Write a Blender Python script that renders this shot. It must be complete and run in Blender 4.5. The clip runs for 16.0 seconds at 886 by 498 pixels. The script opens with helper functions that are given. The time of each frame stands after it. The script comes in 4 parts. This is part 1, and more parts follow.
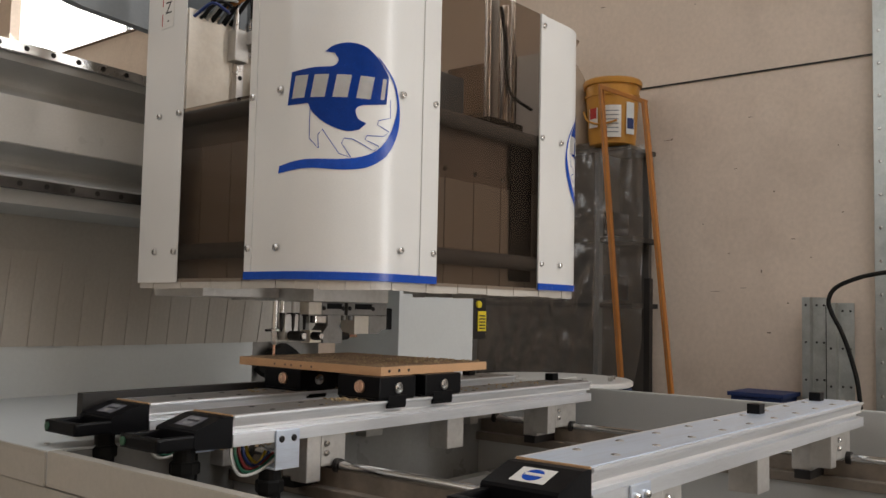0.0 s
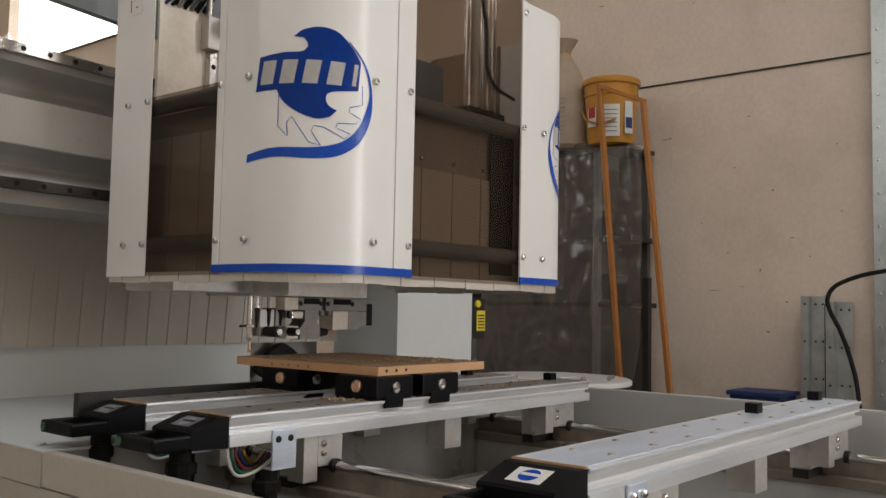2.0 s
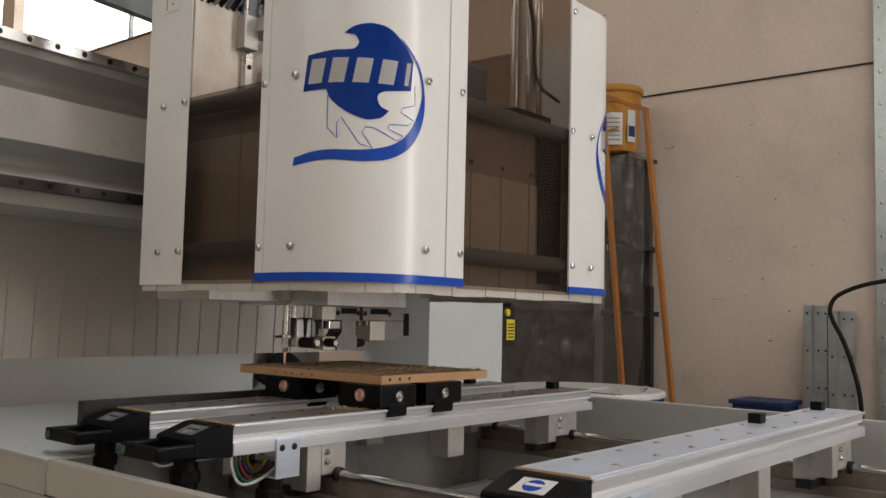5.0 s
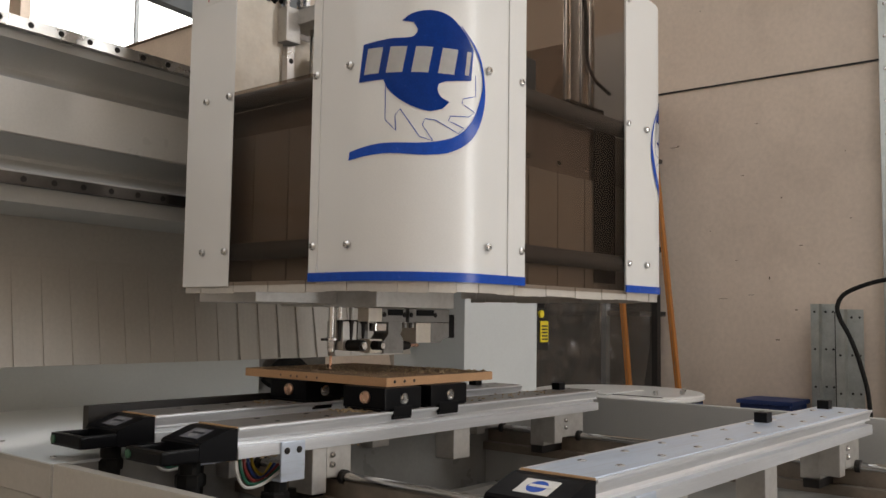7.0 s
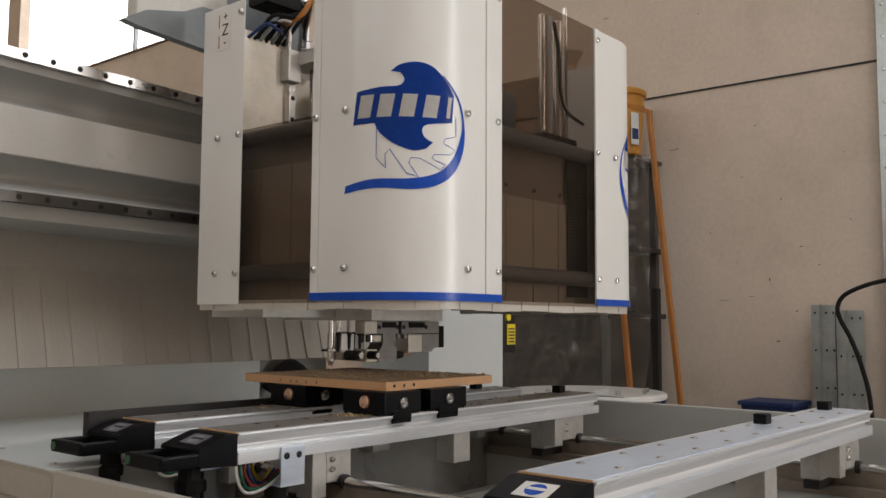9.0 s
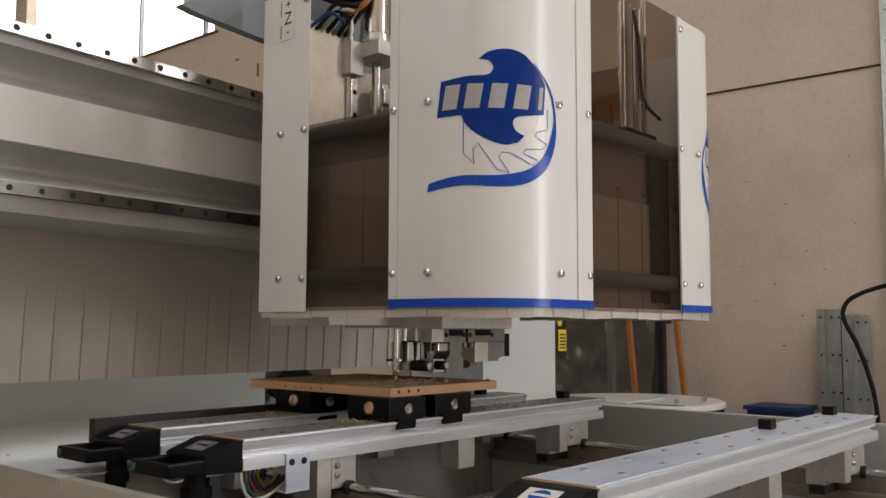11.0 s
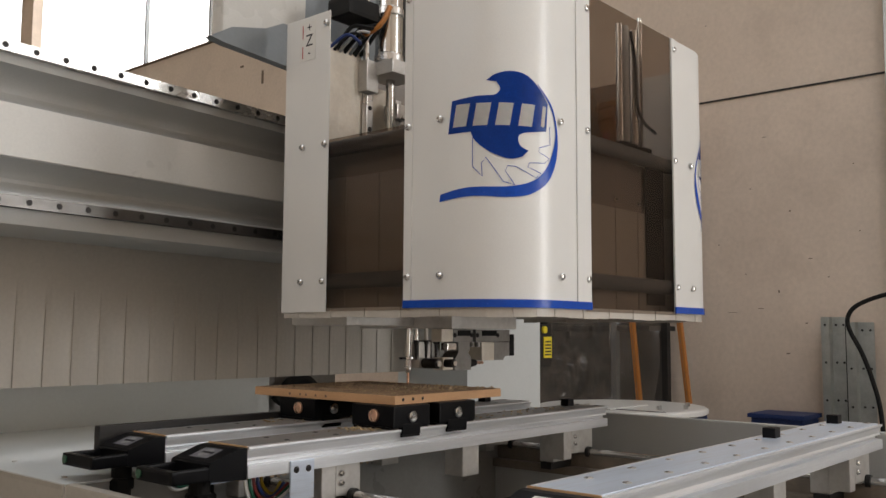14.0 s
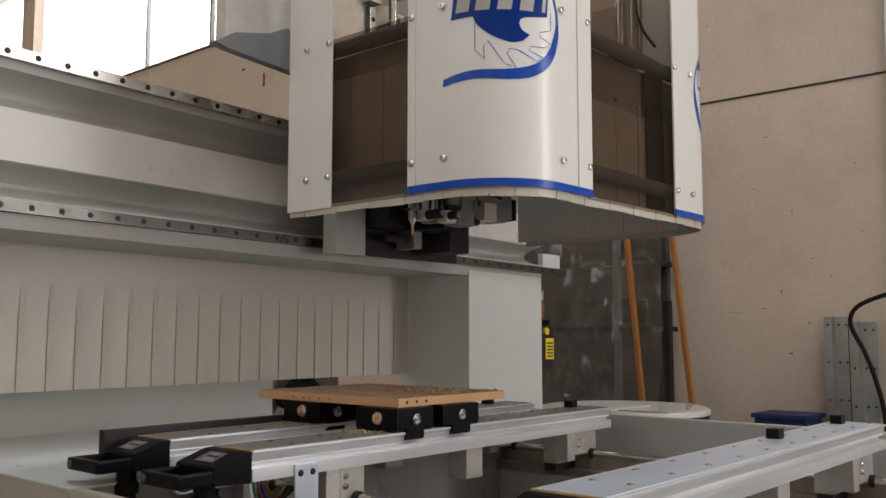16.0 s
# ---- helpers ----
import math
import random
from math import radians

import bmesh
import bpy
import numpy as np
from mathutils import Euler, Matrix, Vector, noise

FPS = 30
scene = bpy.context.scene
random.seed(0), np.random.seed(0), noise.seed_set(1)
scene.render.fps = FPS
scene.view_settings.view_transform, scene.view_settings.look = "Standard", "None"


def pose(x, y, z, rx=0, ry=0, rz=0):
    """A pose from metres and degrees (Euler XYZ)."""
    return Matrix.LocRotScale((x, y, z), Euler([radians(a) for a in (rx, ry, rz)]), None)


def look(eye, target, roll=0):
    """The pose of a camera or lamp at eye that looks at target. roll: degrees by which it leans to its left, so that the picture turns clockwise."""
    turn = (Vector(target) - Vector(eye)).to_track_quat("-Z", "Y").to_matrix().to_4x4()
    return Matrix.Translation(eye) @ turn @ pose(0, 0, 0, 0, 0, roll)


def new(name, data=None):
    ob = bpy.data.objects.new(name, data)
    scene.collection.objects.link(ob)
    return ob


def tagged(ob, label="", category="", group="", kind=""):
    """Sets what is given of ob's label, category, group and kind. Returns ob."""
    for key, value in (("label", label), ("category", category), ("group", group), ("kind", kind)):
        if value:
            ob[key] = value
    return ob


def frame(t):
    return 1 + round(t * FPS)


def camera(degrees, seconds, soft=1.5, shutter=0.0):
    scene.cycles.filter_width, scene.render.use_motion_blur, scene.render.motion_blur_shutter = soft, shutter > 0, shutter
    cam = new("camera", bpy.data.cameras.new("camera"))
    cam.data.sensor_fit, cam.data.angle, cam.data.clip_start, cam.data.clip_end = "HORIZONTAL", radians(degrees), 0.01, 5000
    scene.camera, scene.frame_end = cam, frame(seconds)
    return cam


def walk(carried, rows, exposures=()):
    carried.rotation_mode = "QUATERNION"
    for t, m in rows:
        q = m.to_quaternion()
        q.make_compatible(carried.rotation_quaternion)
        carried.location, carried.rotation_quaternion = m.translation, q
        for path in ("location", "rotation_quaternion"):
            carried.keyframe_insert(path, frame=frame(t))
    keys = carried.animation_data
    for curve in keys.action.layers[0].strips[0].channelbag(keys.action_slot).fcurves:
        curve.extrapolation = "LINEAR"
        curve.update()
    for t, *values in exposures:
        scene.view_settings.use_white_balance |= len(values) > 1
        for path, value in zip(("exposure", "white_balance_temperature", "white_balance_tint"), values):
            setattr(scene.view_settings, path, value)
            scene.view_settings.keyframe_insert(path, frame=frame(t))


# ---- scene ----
cam = camera(52.45, 16.0, soft=1.5)
PATH = [
    (0, (-1.0947, -0.6284, 1.1627), (0.4478, 0.6378, 1.2950), 1.20),
    (0.5, (-1.0941, -0.6270, 1.1636), (0.4485, 0.6392, 1.2946), 1.34),
    (1, (-1.0969, -0.6278, 1.1646), (0.4456, 0.6381, 1.2988), 1.26),
    (1.5, (-1.0910, -0.6308, 1.1640), (0.4503, 0.6366, 1.2979), 1.14),
    (2, (-1.0878, -0.6301, 1.1629), (0.4553, 0.6355, 1.2942), 1.11),
    (2.5, (-1.0898, -0.6324, 1.1615), (0.4527, 0.6338, 1.2938), 1.04),
    (3, (-1.0917, -0.6319, 1.1639), (0.4507, 0.6341, 1.2996), 1.05),
    (3.5, (-1.0935, -0.6291, 1.1661), (0.4499, 0.6353, 1.3038), 1.23),
    (4, (-1.0954, -0.6296, 1.1677), (0.4489, 0.6334, 1.3104), 1.36),
    (6.5, (-1.0917, -0.6317, 1.1673), (0.4388, 0.6471, 1.3169), 0.98),
    (7, (-1.0886, -0.6347, 1.1667), (0.4409, 0.6451, 1.3175), 0.80),
    (7.5, (-1.0868, -0.6375, 1.1656), (0.4413, 0.6440, 1.3160), 0.67),
    (8, (-1.0855, -0.6404, 1.1669), (0.4416, 0.6423, 1.3175), 0.57),
    (8.5, (-1.0858, -0.6425, 1.1667), (0.4410, 0.6399, 1.3225), 0.45),
    (9, (-1.0870, -0.6417, 1.1665), (0.4402, 0.6398, 1.3261), 0.36),
    (11.5, (-1.0925, -0.6480, 1.1703), (0.4230, 0.6453, 1.3444), 0.28),
    (12, (-1.0976, -0.6460, 1.1714), (0.4142, 0.6511, 1.3505), 0.41),
    (12.5, (-1.0988, -0.6460, 1.1719), (0.4109, 0.6528, 1.3558), 0.51),
    (13, (-1.0942, -0.6471, 1.1726), (0.4155, 0.6519, 1.3555), 0.38),
    (13.5, (-1.0944, -0.6475, 1.1701), (0.4156, 0.6513, 1.3511), 0.32),
    (14, (-1.0948, -0.6492, 1.1724), (0.4180, 0.6460, 1.3566), 0.32),
    (14.5, (-1.0972, -0.6480, 1.1718), (0.4116, 0.6517, 1.3568), 0.30),
    (15, (-1.0969, -0.6476, 1.1717), (0.4121, 0.6516, 1.3589), 0.28),
    (15.5, (-1.0989, -0.6480, 1.1739), (0.4093, 0.6522, 1.3607), 0.10),
    (16, (-1.0990, -0.6502, 1.1757), (0.4108, 0.6480, 1.3625), 0.01),
]
walk(cam, [(t, look(eye, target, roll)) for t, eye, target, roll in PATH])
scene.view_settings.exposure = -0.38

# the hood's near corner (its x, y and the height of the lower screws) over time
HEAD = [
    (0, 0.222, 0.741, 1.292),
    (0.5, 0.164, 0.738, 1.303),
    (1, 0.147, 0.740, 1.290),
    (1.5, 0.146, 0.739, 1.277),
    (2, 0.140, 0.739, 1.304),
    (2.1, 0.139, 0.737, 1.304),
    (2.2, 0.136, 0.694, 1.304),
    (2.3, 0.129, 0.596, 1.305),
    (2.4, 0.120, 0.500, 1.305),
    (2.5, 0.112, 0.419, 1.305),
    (2.6, 0.111, 0.381, 1.304),
    (2.7, 0.111, 0.374, 1.302),
    (3, 0.111, 0.374, 1.300),
    (3.5, 0.113, 0.374, 1.304),
    (3.7, 0.114, 0.378, 1.304),
    (3.8, 0.117, 0.402, 1.304),
    (3.9, 0.121, 0.458, 1.304),
    (4, 0.126, 0.525, 1.304),
    (4.2, 0.128, 0.646, 1.306),
    (6.3, 0.135, 0.472, 1.294),
    (6.5, 0.144, 0.485, 1.303),
    (7, 0.140, 0.444, 1.306),
    (7.5, 0.139, 0.444, 1.292),
    (8, 0.149, 0.451, 1.306),
    (8.1, 0.188, 0.494, 1.306),
    (8.2, 0.234, 0.544, 1.306),
    (8.3, 0.276, 0.590, 1.305),
    (8.4, 0.300, 0.616, 1.305),
    (8.5, 0.302, 0.618, 1.304),
    (9, 0.305, 0.620, 1.283),
    (9.2, 0.304, 0.616, 1.281),
    (11.3, 0.297, 0.360, 1.279),
    (11.5, 0.289, 0.358, 1.295),
    (11.7, 0.290, 0.359, 1.300),
    (11.8, 0.298, 0.366, 1.304),
    (11.9, 0.325, 0.390, 1.305),
    (12, 0.363, 0.423, 1.305),
    (12.1, 0.416, 0.450, 1.304),
    (12.2, 0.455, 0.468, 1.302),
    (12.3, 0.468, 0.473, 1.300),
    (12.5, 0.469, 0.474, 1.296),
    (13, 0.469, 0.473, 1.277),
    (13.5, 0.467, 0.472, 1.302),
    (13.6, 0.452, 0.472, 1.302),
    (13.7, 0.436, 0.473, 1.302),
    (14, 0.432, 0.473, 1.299),
    (14.5, 0.435, 0.475, 1.278),
    (15, 0.433, 0.474, 1.303),
    (15.1, 0.433, 0.474, 1.303),
    (15.3, 0.435, 0.475, 1.326),
    (15.5, 0.437, 0.477, 1.386),
    (15.6, 0.438, 0.477, 1.434),
    (15.7, 0.439, 0.478, 1.480),
    (15.8, 0.439, 0.478, 1.518),
    (15.9, 0.440, 0.478, 1.549),
    (16, 0.440, 0.478, 1.574),
]


# ---- light ----
B = 0.95  # height of the top of the work bars over the floor

world = bpy.data.worlds.new("world")
scene.world = world
world.use_nodes = True
_wn = world.node_tree.nodes
_sky = _wn.new("ShaderNodeTexSky")
_sky.sky_type, _sky.sun_disc, _sky.sun_elevation, _sky.sun_rotation = "NISHITA", False, radians(40), radians(200)
world.node_tree.links.new(_sky.outputs["Color"], _wn["Background"].inputs["Color"])
_wn["Background"].inputs["Strength"].default_value = 0.12


def opening_light(name, eye, target, sx, sy, watts, col):
    d = bpy.data.lights.new(name, "AREA")
    d.shape, d.size, d.size_y, d.energy, d.color = "RECTANGLE", sx, sy, watts, col
    o = new(name, d)
    o.matrix_basis = look(eye, target)
    return o


# daylight in the hall's openings: the tall gate in the side wall, the high windows, the roof light
opening_light("gate_daylight", (3.85, -6.15, 2.35), (0.0, -6.15, 2.35), 3.7, 4.7, 650, (1.0, 0.985, 0.965))
opening_light("window_daylight", (3.66, 8.9, 4.75), (-2.0, 7.0, 0.0), 5.0, 1.5, 170, (1.0, 0.95, 0.88))
opening_light("high_window_daylight", (-4.95, 2.5, 4.4), (3.0, 2.0, 1.2), 6.0, 1.8, 96, (1.0, 0.945, 0.875))
opening_light("roof_daylight", (0.2, -2.2, 6.45), (0.2, -2.2, 0.0), 3.5, 4.6, 165, (0.95, 0.975, 1.0))


# ---- building ----
def thing(name, x=0.0, y=0.0, z=0.0, label="", category="", group="", kind="", rz=0.0):
    ob = new(name)
    ob.matrix_basis = pose(x, y, z, 0, 0, rz)
    return tagged(ob, label, category, group, kind)


def part(name, bm, material, parent=None, label="", smooth=False):
    me = bpy.data.meshes.new(name)
    bmesh.ops.recalc_face_normals(bm, faces=bm.faces)
    if smooth:
        for fc in bm.faces:
            fc.smooth = True
        for e in bm.edges:
            if len(e.link_faces) == 2 and e.calc_face_angle(0) > 0.6:
                e.smooth = False
    bm.to_mesh(me)
    bm.free()
    me.materials.append(material)
    ob = new(name, me)
    ob.parent = parent
    if label:
        ob["label"] = label
    return ob


def again(ob, m, parent=None):
    """One more object on the same mesh."""
    o = new(ob.name.split(".")[0], ob.data)
    o.parent = parent or ob.parent
    o.matrix_basis = m
    return o


def box(x0, x1, y0, y1, z0, z1, bevel=0.0, bm=None, seg=2):
    bm = bm or bmesh.new()
    vs = [bm.verts.new(p) for p in ((x0, y0, z0), (x1, y0, z0), (x1, y1, z0), (x0, y1, z0),
                                    (x0, y0, z1), (x1, y0, z1), (x1, y1, z1), (x0, y1, z1))]
    fs = [bm.faces.new([vs[i] for i in q]) for q in
          ((3, 2, 1, 0), (4, 5, 6, 7), (0, 1, 5, 4), (1, 2, 6, 5), (2, 3, 7, 6), (3, 0, 4, 7))]
    if bevel:
        es = list({e for fc in fs for e in fc.edges})
        bmesh.ops.bevel(bm, geom=es, offset=bevel, segments=seg, affect="EDGES", profile=0.7)
    return bm


def rod(a, b, r, bm=None, n=14, r2=None, caps=True):
    """A round bar from a to b."""
    bm = bm or bmesh.new()
    a, b = Vector(a), Vector(b)
    q = (b - a).to_track_quat("Z", "Y")
    ra, rb = r, r if r2 is None else r2
    lo, hi = [], []
    for i in range(n):
        c, s = math.cos(2 * math.pi * i / n), math.sin(2 * math.pi * i / n)
        lo.append(bm.verts.new(a + q @ Vector((c * ra, s * ra, 0))))
        hi.append(bm.verts.new(b + q @ Vector((c * rb, s * rb, 0))))
    for i in range(n):
        bm.faces.new((lo[i], lo[(i + 1) % n], hi[(i + 1) % n], hi[i]))
    if caps:
        bm.faces.new(lo[::-1])
        bm.faces.new(hi)
    return bm


def hose(points, r, bm=None, n=8, steps=8):
    """A bent tube through some points, smoothed."""
    bm = bm or bmesh.new()
    ps = [Vector(p) for p in points]
    ps = [ps[0] * 2 - ps[1]] + ps + [ps[-1] * 2 - ps[-2]]
    path = []
    for k in range(1, len(ps) - 2):
        p0, p1, p2, p3 = ps[k - 1:k + 3]
        for i in range(steps):
            t = i / steps
            path.append(0.5 * (2 * p1 + (p2 - p0) * t + (2 * p0 - 5 * p1 + 4 * p2 - p3) * t * t + (3 * p1 - p0 - 3 * p2 + p3) * t ** 3))
    path.append(ps[-2])
    rings = []
    for i, p in enumerate(path):
        d = (path[min(i + 1, len(path) - 1)] - path[max(i - 1, 0)]).normalized()
        q = d.to_track_quat("Z", "Y")
        rings.append([bm.verts.new(p + q @ Vector((r * math.cos(2 * math.pi * j / n), r * math.sin(2 * math.pi * j / n), 0))) for j in range(n)])
    for u, v in zip(rings, rings[1:]):
        best = min(range(n), key=lambda s: sum((u[j].co - v[(j + s) % n].co).length for j in range(n)))
        for j in range(n):
            bm.faces.new((u[j], u[(j + 1) % n], v[(j + 1 + best) % n], v[(j + best) % n]))
    bm.faces.new(rings[0][::-1])
    bm.faces.new(rings[-1])
    return bm


def prism(profile, x0, x1, axis="x", bm=None):
    """A closed outline drawn in the plane across an axis, pulled along it."""
    bm = bm or bmesh.new()
    put = {"x": lambda u, v, w: (w, u, v), "y": lambda u, v, w: (u, w, v), "z": lambda u, v, w: (u, v, w)}[axis]
    lo = [bm.verts.new(put(u, v, x0)) for u, v in profile]
    hi = [bm.verts.new(put(u, v, x1)) for u, v in profile]
    n = len(profile)
    for i in range(n):
        bm.faces.new((lo[i], lo[(i + 1) % n], hi[(i + 1) % n], hi[i]))
    caps = [bm.faces.new(lo[::-1]), bm.faces.new(hi)]
    if n > 4:
        for f in caps:
            f.normal_update()
        bmesh.ops.triangulate(bm, faces=caps, ngon_method="EAR_CLIP")
    return bm


def lathe(profile, n=32, bm=None, centre=(0, 0, 0)):
    """An outline of radius and height turned round the z axis."""
    bm = bm or bmesh.new()
    rings = [[bm.verts.new((centre[0] + r * math.cos(2 * math.pi * i / n), centre[1] + r * math.sin(2 * math.pi * i / n), centre[2] + z))
              for i in range(n)] for r, z in profile]
    for u, v in zip(rings, rings[1:]):
        for i in range(n):
            bm.faces.new((u[i], u[(i + 1) % n], v[(i + 1) % n], v[i]))
    bm.faces.new(rings[0][::-1])
    bm.faces.new(rings[-1])
    return bm


def screw_mesh(r=0.008, h=0.005):
    """A domed hexagon-socket screw head along +z."""
    bm = lathe([(r, 0), (r, h * 0.45), (r * 0.8, h * 0.85), (r * 0.5, h), (r * 0.42, h), (r * 0.4, h * 0.5)], 10)
    me = bpy.data.meshes.new("screw")
    bmesh.ops.recalc_face_normals(bm, faces=bm.faces)
    bm.to_mesh(me)
    bm.free()
    me.materials.append(STEEL)
    return me


def screw(parent, x, y, z, facing, me, name="screw"):
    o = new(name, me)
    o.parent = parent
    turn = {"-x": (0, -90, 0), "+x": (0, 90, 0), "-y": (90, 0, 0), "+z": (0, 0, 0), "-z": (180, 0, 0)}[facing]
    o.matrix_basis = pose(x, y, z, *turn)
    return o


# ---- materials ----
def mat(name, col, rough=0.5, metal=0.0, var=0.1, scale=6.0, grain=0.04, gscale=90.0, bump=0.05, bscale=60.0, rvar=0.08,
        stretch=(1, 1, 1), dirt_or_glint=None, dscale=3.0, damt=0.0, coat=0.0, alpha=1.0, trans=0.0, ior=1.45, spec=0.5):
    m = bpy.data.materials.new(name)
    m.use_nodes = True
    nt = m.node_tree
    n, l = nt.nodes, nt.links
    bs = n["Principled BSDF"]
    tc = n.new("ShaderNodeTexCoord")
    mp = n.new("ShaderNodeMapping")
    mp.inputs["Scale"].default_value = stretch
    l.new(tc.outputs["Object"], mp.inputs["Vector"])

    def tex(sc, detail=4.0, rgh=0.6):
        t = n.new("ShaderNodeTexNoise")
        t.inputs["Scale"].default_value, t.inputs["Detail"].default_value, t.inputs["Roughness"].default_value = sc, detail, rgh
        l.new(mp.outputs["Vector"], t.inputs["Vector"])
        return t.outputs["Fac"]

    def rng(src, lo, hi, a=0.3, b=0.7):
        t = n.new("ShaderNodeMapRange")
        t.inputs["From Min"].default_value, t.inputs["From Max"].default_value = a, b
        t.inputs["To Min"].default_value, t.inputs["To Max"].default_value = lo, hi
        l.new(src, t.inputs["Value"])
        return t.outputs["Result"]

    def mix(fac, a, b, kind="MIX"):
        t = n.new("ShaderNodeMix")
        t.data_type, t.blend_type = "RGBA", kind
        for sock, v in ((t.inputs["Factor"], fac), (t.inputs["A"], a), (t.inputs["B"], b)):
            if isinstance(v, (int, float)):
                sock.default_value = v
            elif isinstance(v, tuple):
                sock.default_value = (*v[:3], 1)
            else:
                l.new(v, sock)
        return t.outputs["Result"]

    big, fine = tex(scale), tex(gscale, 3.0)
    dark, light = tuple(c * (1 - var) for c in col), tuple(min(1, c * (1 + var)) for c in col)
    c = mix(rng(big, 0, 1), dark, light)
    g = n.new("ShaderNodeCombineColor")
    gv = rng(fine, 1 - grain, 1 + grain)
    for k in ("Red", "Green", "Blue"):
        l.new(gv, g.inputs[k])
    c = mix(1.0, c, g.outputs["Color"], "MULTIPLY")
    if dirt_or_glint:
        c = mix(rng(tex(dscale, 6.0, 0.7), 0, damt, 0.5, 0.75), c, dirt_or_glint)
    l.new(c, bs.inputs["Base Color"])
    l.new(rng(big, max(0.02, rough - rvar), min(1, rough + rvar)), bs.inputs["Roughness"])
    bs.inputs["Metallic"].default_value = metal
    bs.inputs["Coat Weight"].default_value = coat
    bs.inputs["IOR"].default_value = ior
    bs.inputs["Specular IOR Level"].default_value = spec
    bs.inputs["Transmission Weight"].default_value = trans
    bs.inputs["Alpha"].default_value = alpha
    if bump:
        b = n.new("ShaderNodeBump")
        b.inputs["Strength"].default_value, b.inputs["Distance"].default_value = bump, 0.004
        l.new(tex(bscale, 5.0), b.inputs["Height"])
        l.new(b.outputs["Normal"], bs.inputs["Normal"])
    return m


def glow(name, col, strength):
    m = bpy.data.materials.new(name)
    m.use_nodes = True
    bs = m.node_tree.nodes["Principled BSDF"]
    bs.inputs["Base Color"].default_value = (*col, 1)
    bs.inputs["Emission Color"].default_value = (*col, 1)
    bs.inputs["Emission Strength"].default_value = strength
    return m


WALL = mat("plaster_wall", (0.65, 0.553, 0.466), 0.9, var=0.06, scale=1.3, grain=0.05, gscale=40, bump=0.15, bscale=35, dirt_or_glint=(0.3, 0.24, 0.19), dscale=2.2, damt=0.25)
CONCRETE = mat("concrete_floor", (0.30, 0.29, 0.27), 0.8, var=0.15, scale=2, bump=0.2, bscale=30)
CEIL = mat("ceiling_panel", (0.55, 0.52, 0.45), 0.9, var=0.06, scale=1)
WHITE = mat("white_powder_coat", (0.69, 0.69, 0.675), 0.32, var=0.03, scale=3, grain=0.03, gscale=400, bump=0.06, bscale=500, rvar=0.04, coat=0.15)
GREY = mat("grey_paint", (0.44, 0.445, 0.435), 0.45, var=0.05, scale=3, grain=0.03, gscale=200, bump=0.05, bscale=300)
BAND = mat("satin_pale_paint", (0.56, 0.55, 0.52), 0.3, var=0.04, scale=3, grain=0.03, gscale=150, bump=0.05, bscale=120)
TUB = mat("tub_paint", (0.28, 0.28, 0.27), 0.3, var=0.12, scale=4, dirt_or_glint=(0.22, 0.2, 0.17), dscale=5, damt=0.5)
PALE = mat("pale_blue_grey_paint", (0.60, 0.63, 0.635), 0.4, var=0.04, scale=2, grain=0.02)
BEIGE = mat("beige_machine_paint", (0.41, 0.385, 0.34), 0.45, var=0.05, scale=3, dirt_or_glint=(0.3, 0.27, 0.22), dscale=6, damt=0.3)
STRIP = mat("rubber_strip", (0.50, 0.47, 0.425), 0.33, var=0.025, scale=3, rvar=0.03, bump=0.03, bscale=6)
ALU = mat("aluminium_extrusion", (0.78, 0.80, 0.83), 0.34, 0.6, var=0.08, scale=5, stretch=(0.3, 8, 8), grain=0.05, gscale=150, bump=0.04, bscale=120, rvar=0.07, dirt_or_glint=(0.45, 0.43, 0.4), dscale=4, damt=0.3)
# the base colour carries the sky's blue light on the bar tops
ALUTOP = mat("brushed_aluminium", (0.66, 0.735, 0.85), 0.36, 0.45, var=0.06, scale=4, stretch=(0.4, 6, 6), dirt_or_glint=(0.35, 0.32, 0.28), dscale=9, damt=0.35, rvar=0.08)
CAST = mat("machined_aluminium", (0.58, 0.565, 0.54), 0.45, 0.65, var=0.1, scale=9, bump=0.1, bscale=80, dirt_or_glint=(0.25, 0.22, 0.19), dscale=12, damt=0.4)
# darker machined metal, with the shade on the drilling unit put into its colour
DULL = mat("dull_shaded_metal", (0.26, 0.25, 0.24), 0.5, 0.6, var=0.15, scale=14, bump=0.1, bscale=80, dirt_or_glint=(0.12, 0.10, 0.085), dscale=16, damt=0.5)
HOLDER = mat("brown_grey_plate", (0.30, 0.27, 0.245), 0.45, 0.2, var=0.12, scale=6)
PLATE = mat("worn_bright_plate", (0.74, 0.69, 0.61), 0.45, 0.35, var=0.14, scale=7, bump=0.12, bscale=14, dirt_or_glint=(0.5, 0.4, 0.28), dscale=6, damt=0.4)
STEEL = mat("steel", (0.62, 0.61, 0.60), 0.28, 1.0, var=0.08, scale=10)
CHROME = mat("hard_chrome", (0.58, 0.57, 0.55), 0.22, 1.0, var=0.04, scale=8, bump=0)
# one rail steel in two tones: dark below, pale above for reflected daylight
RAIL = mat("shaded_rail_steel", (0.12, 0.115, 0.11), 0.33, 1.0, var=0.08, scale=10, dirt_or_glint=(0.07, 0.06, 0.055), dscale=8, damt=0.5)
RAILTOP = mat("lit_rail_steel", (0.62, 0.61, 0.59), 0.28, 1.0, var=0.08, scale=10, dirt_or_glint=(0.3, 0.28, 0.26), dscale=8, damt=0.3)
DUSTY = mat("dusty_steel", (0.22, 0.185, 0.15), 0.6, 0.3, var=0.2, scale=14, bump=0.1, bscale=90, dirt_or_glint=(0.12, 0.09, 0.065), dscale=11, damt=0.6)
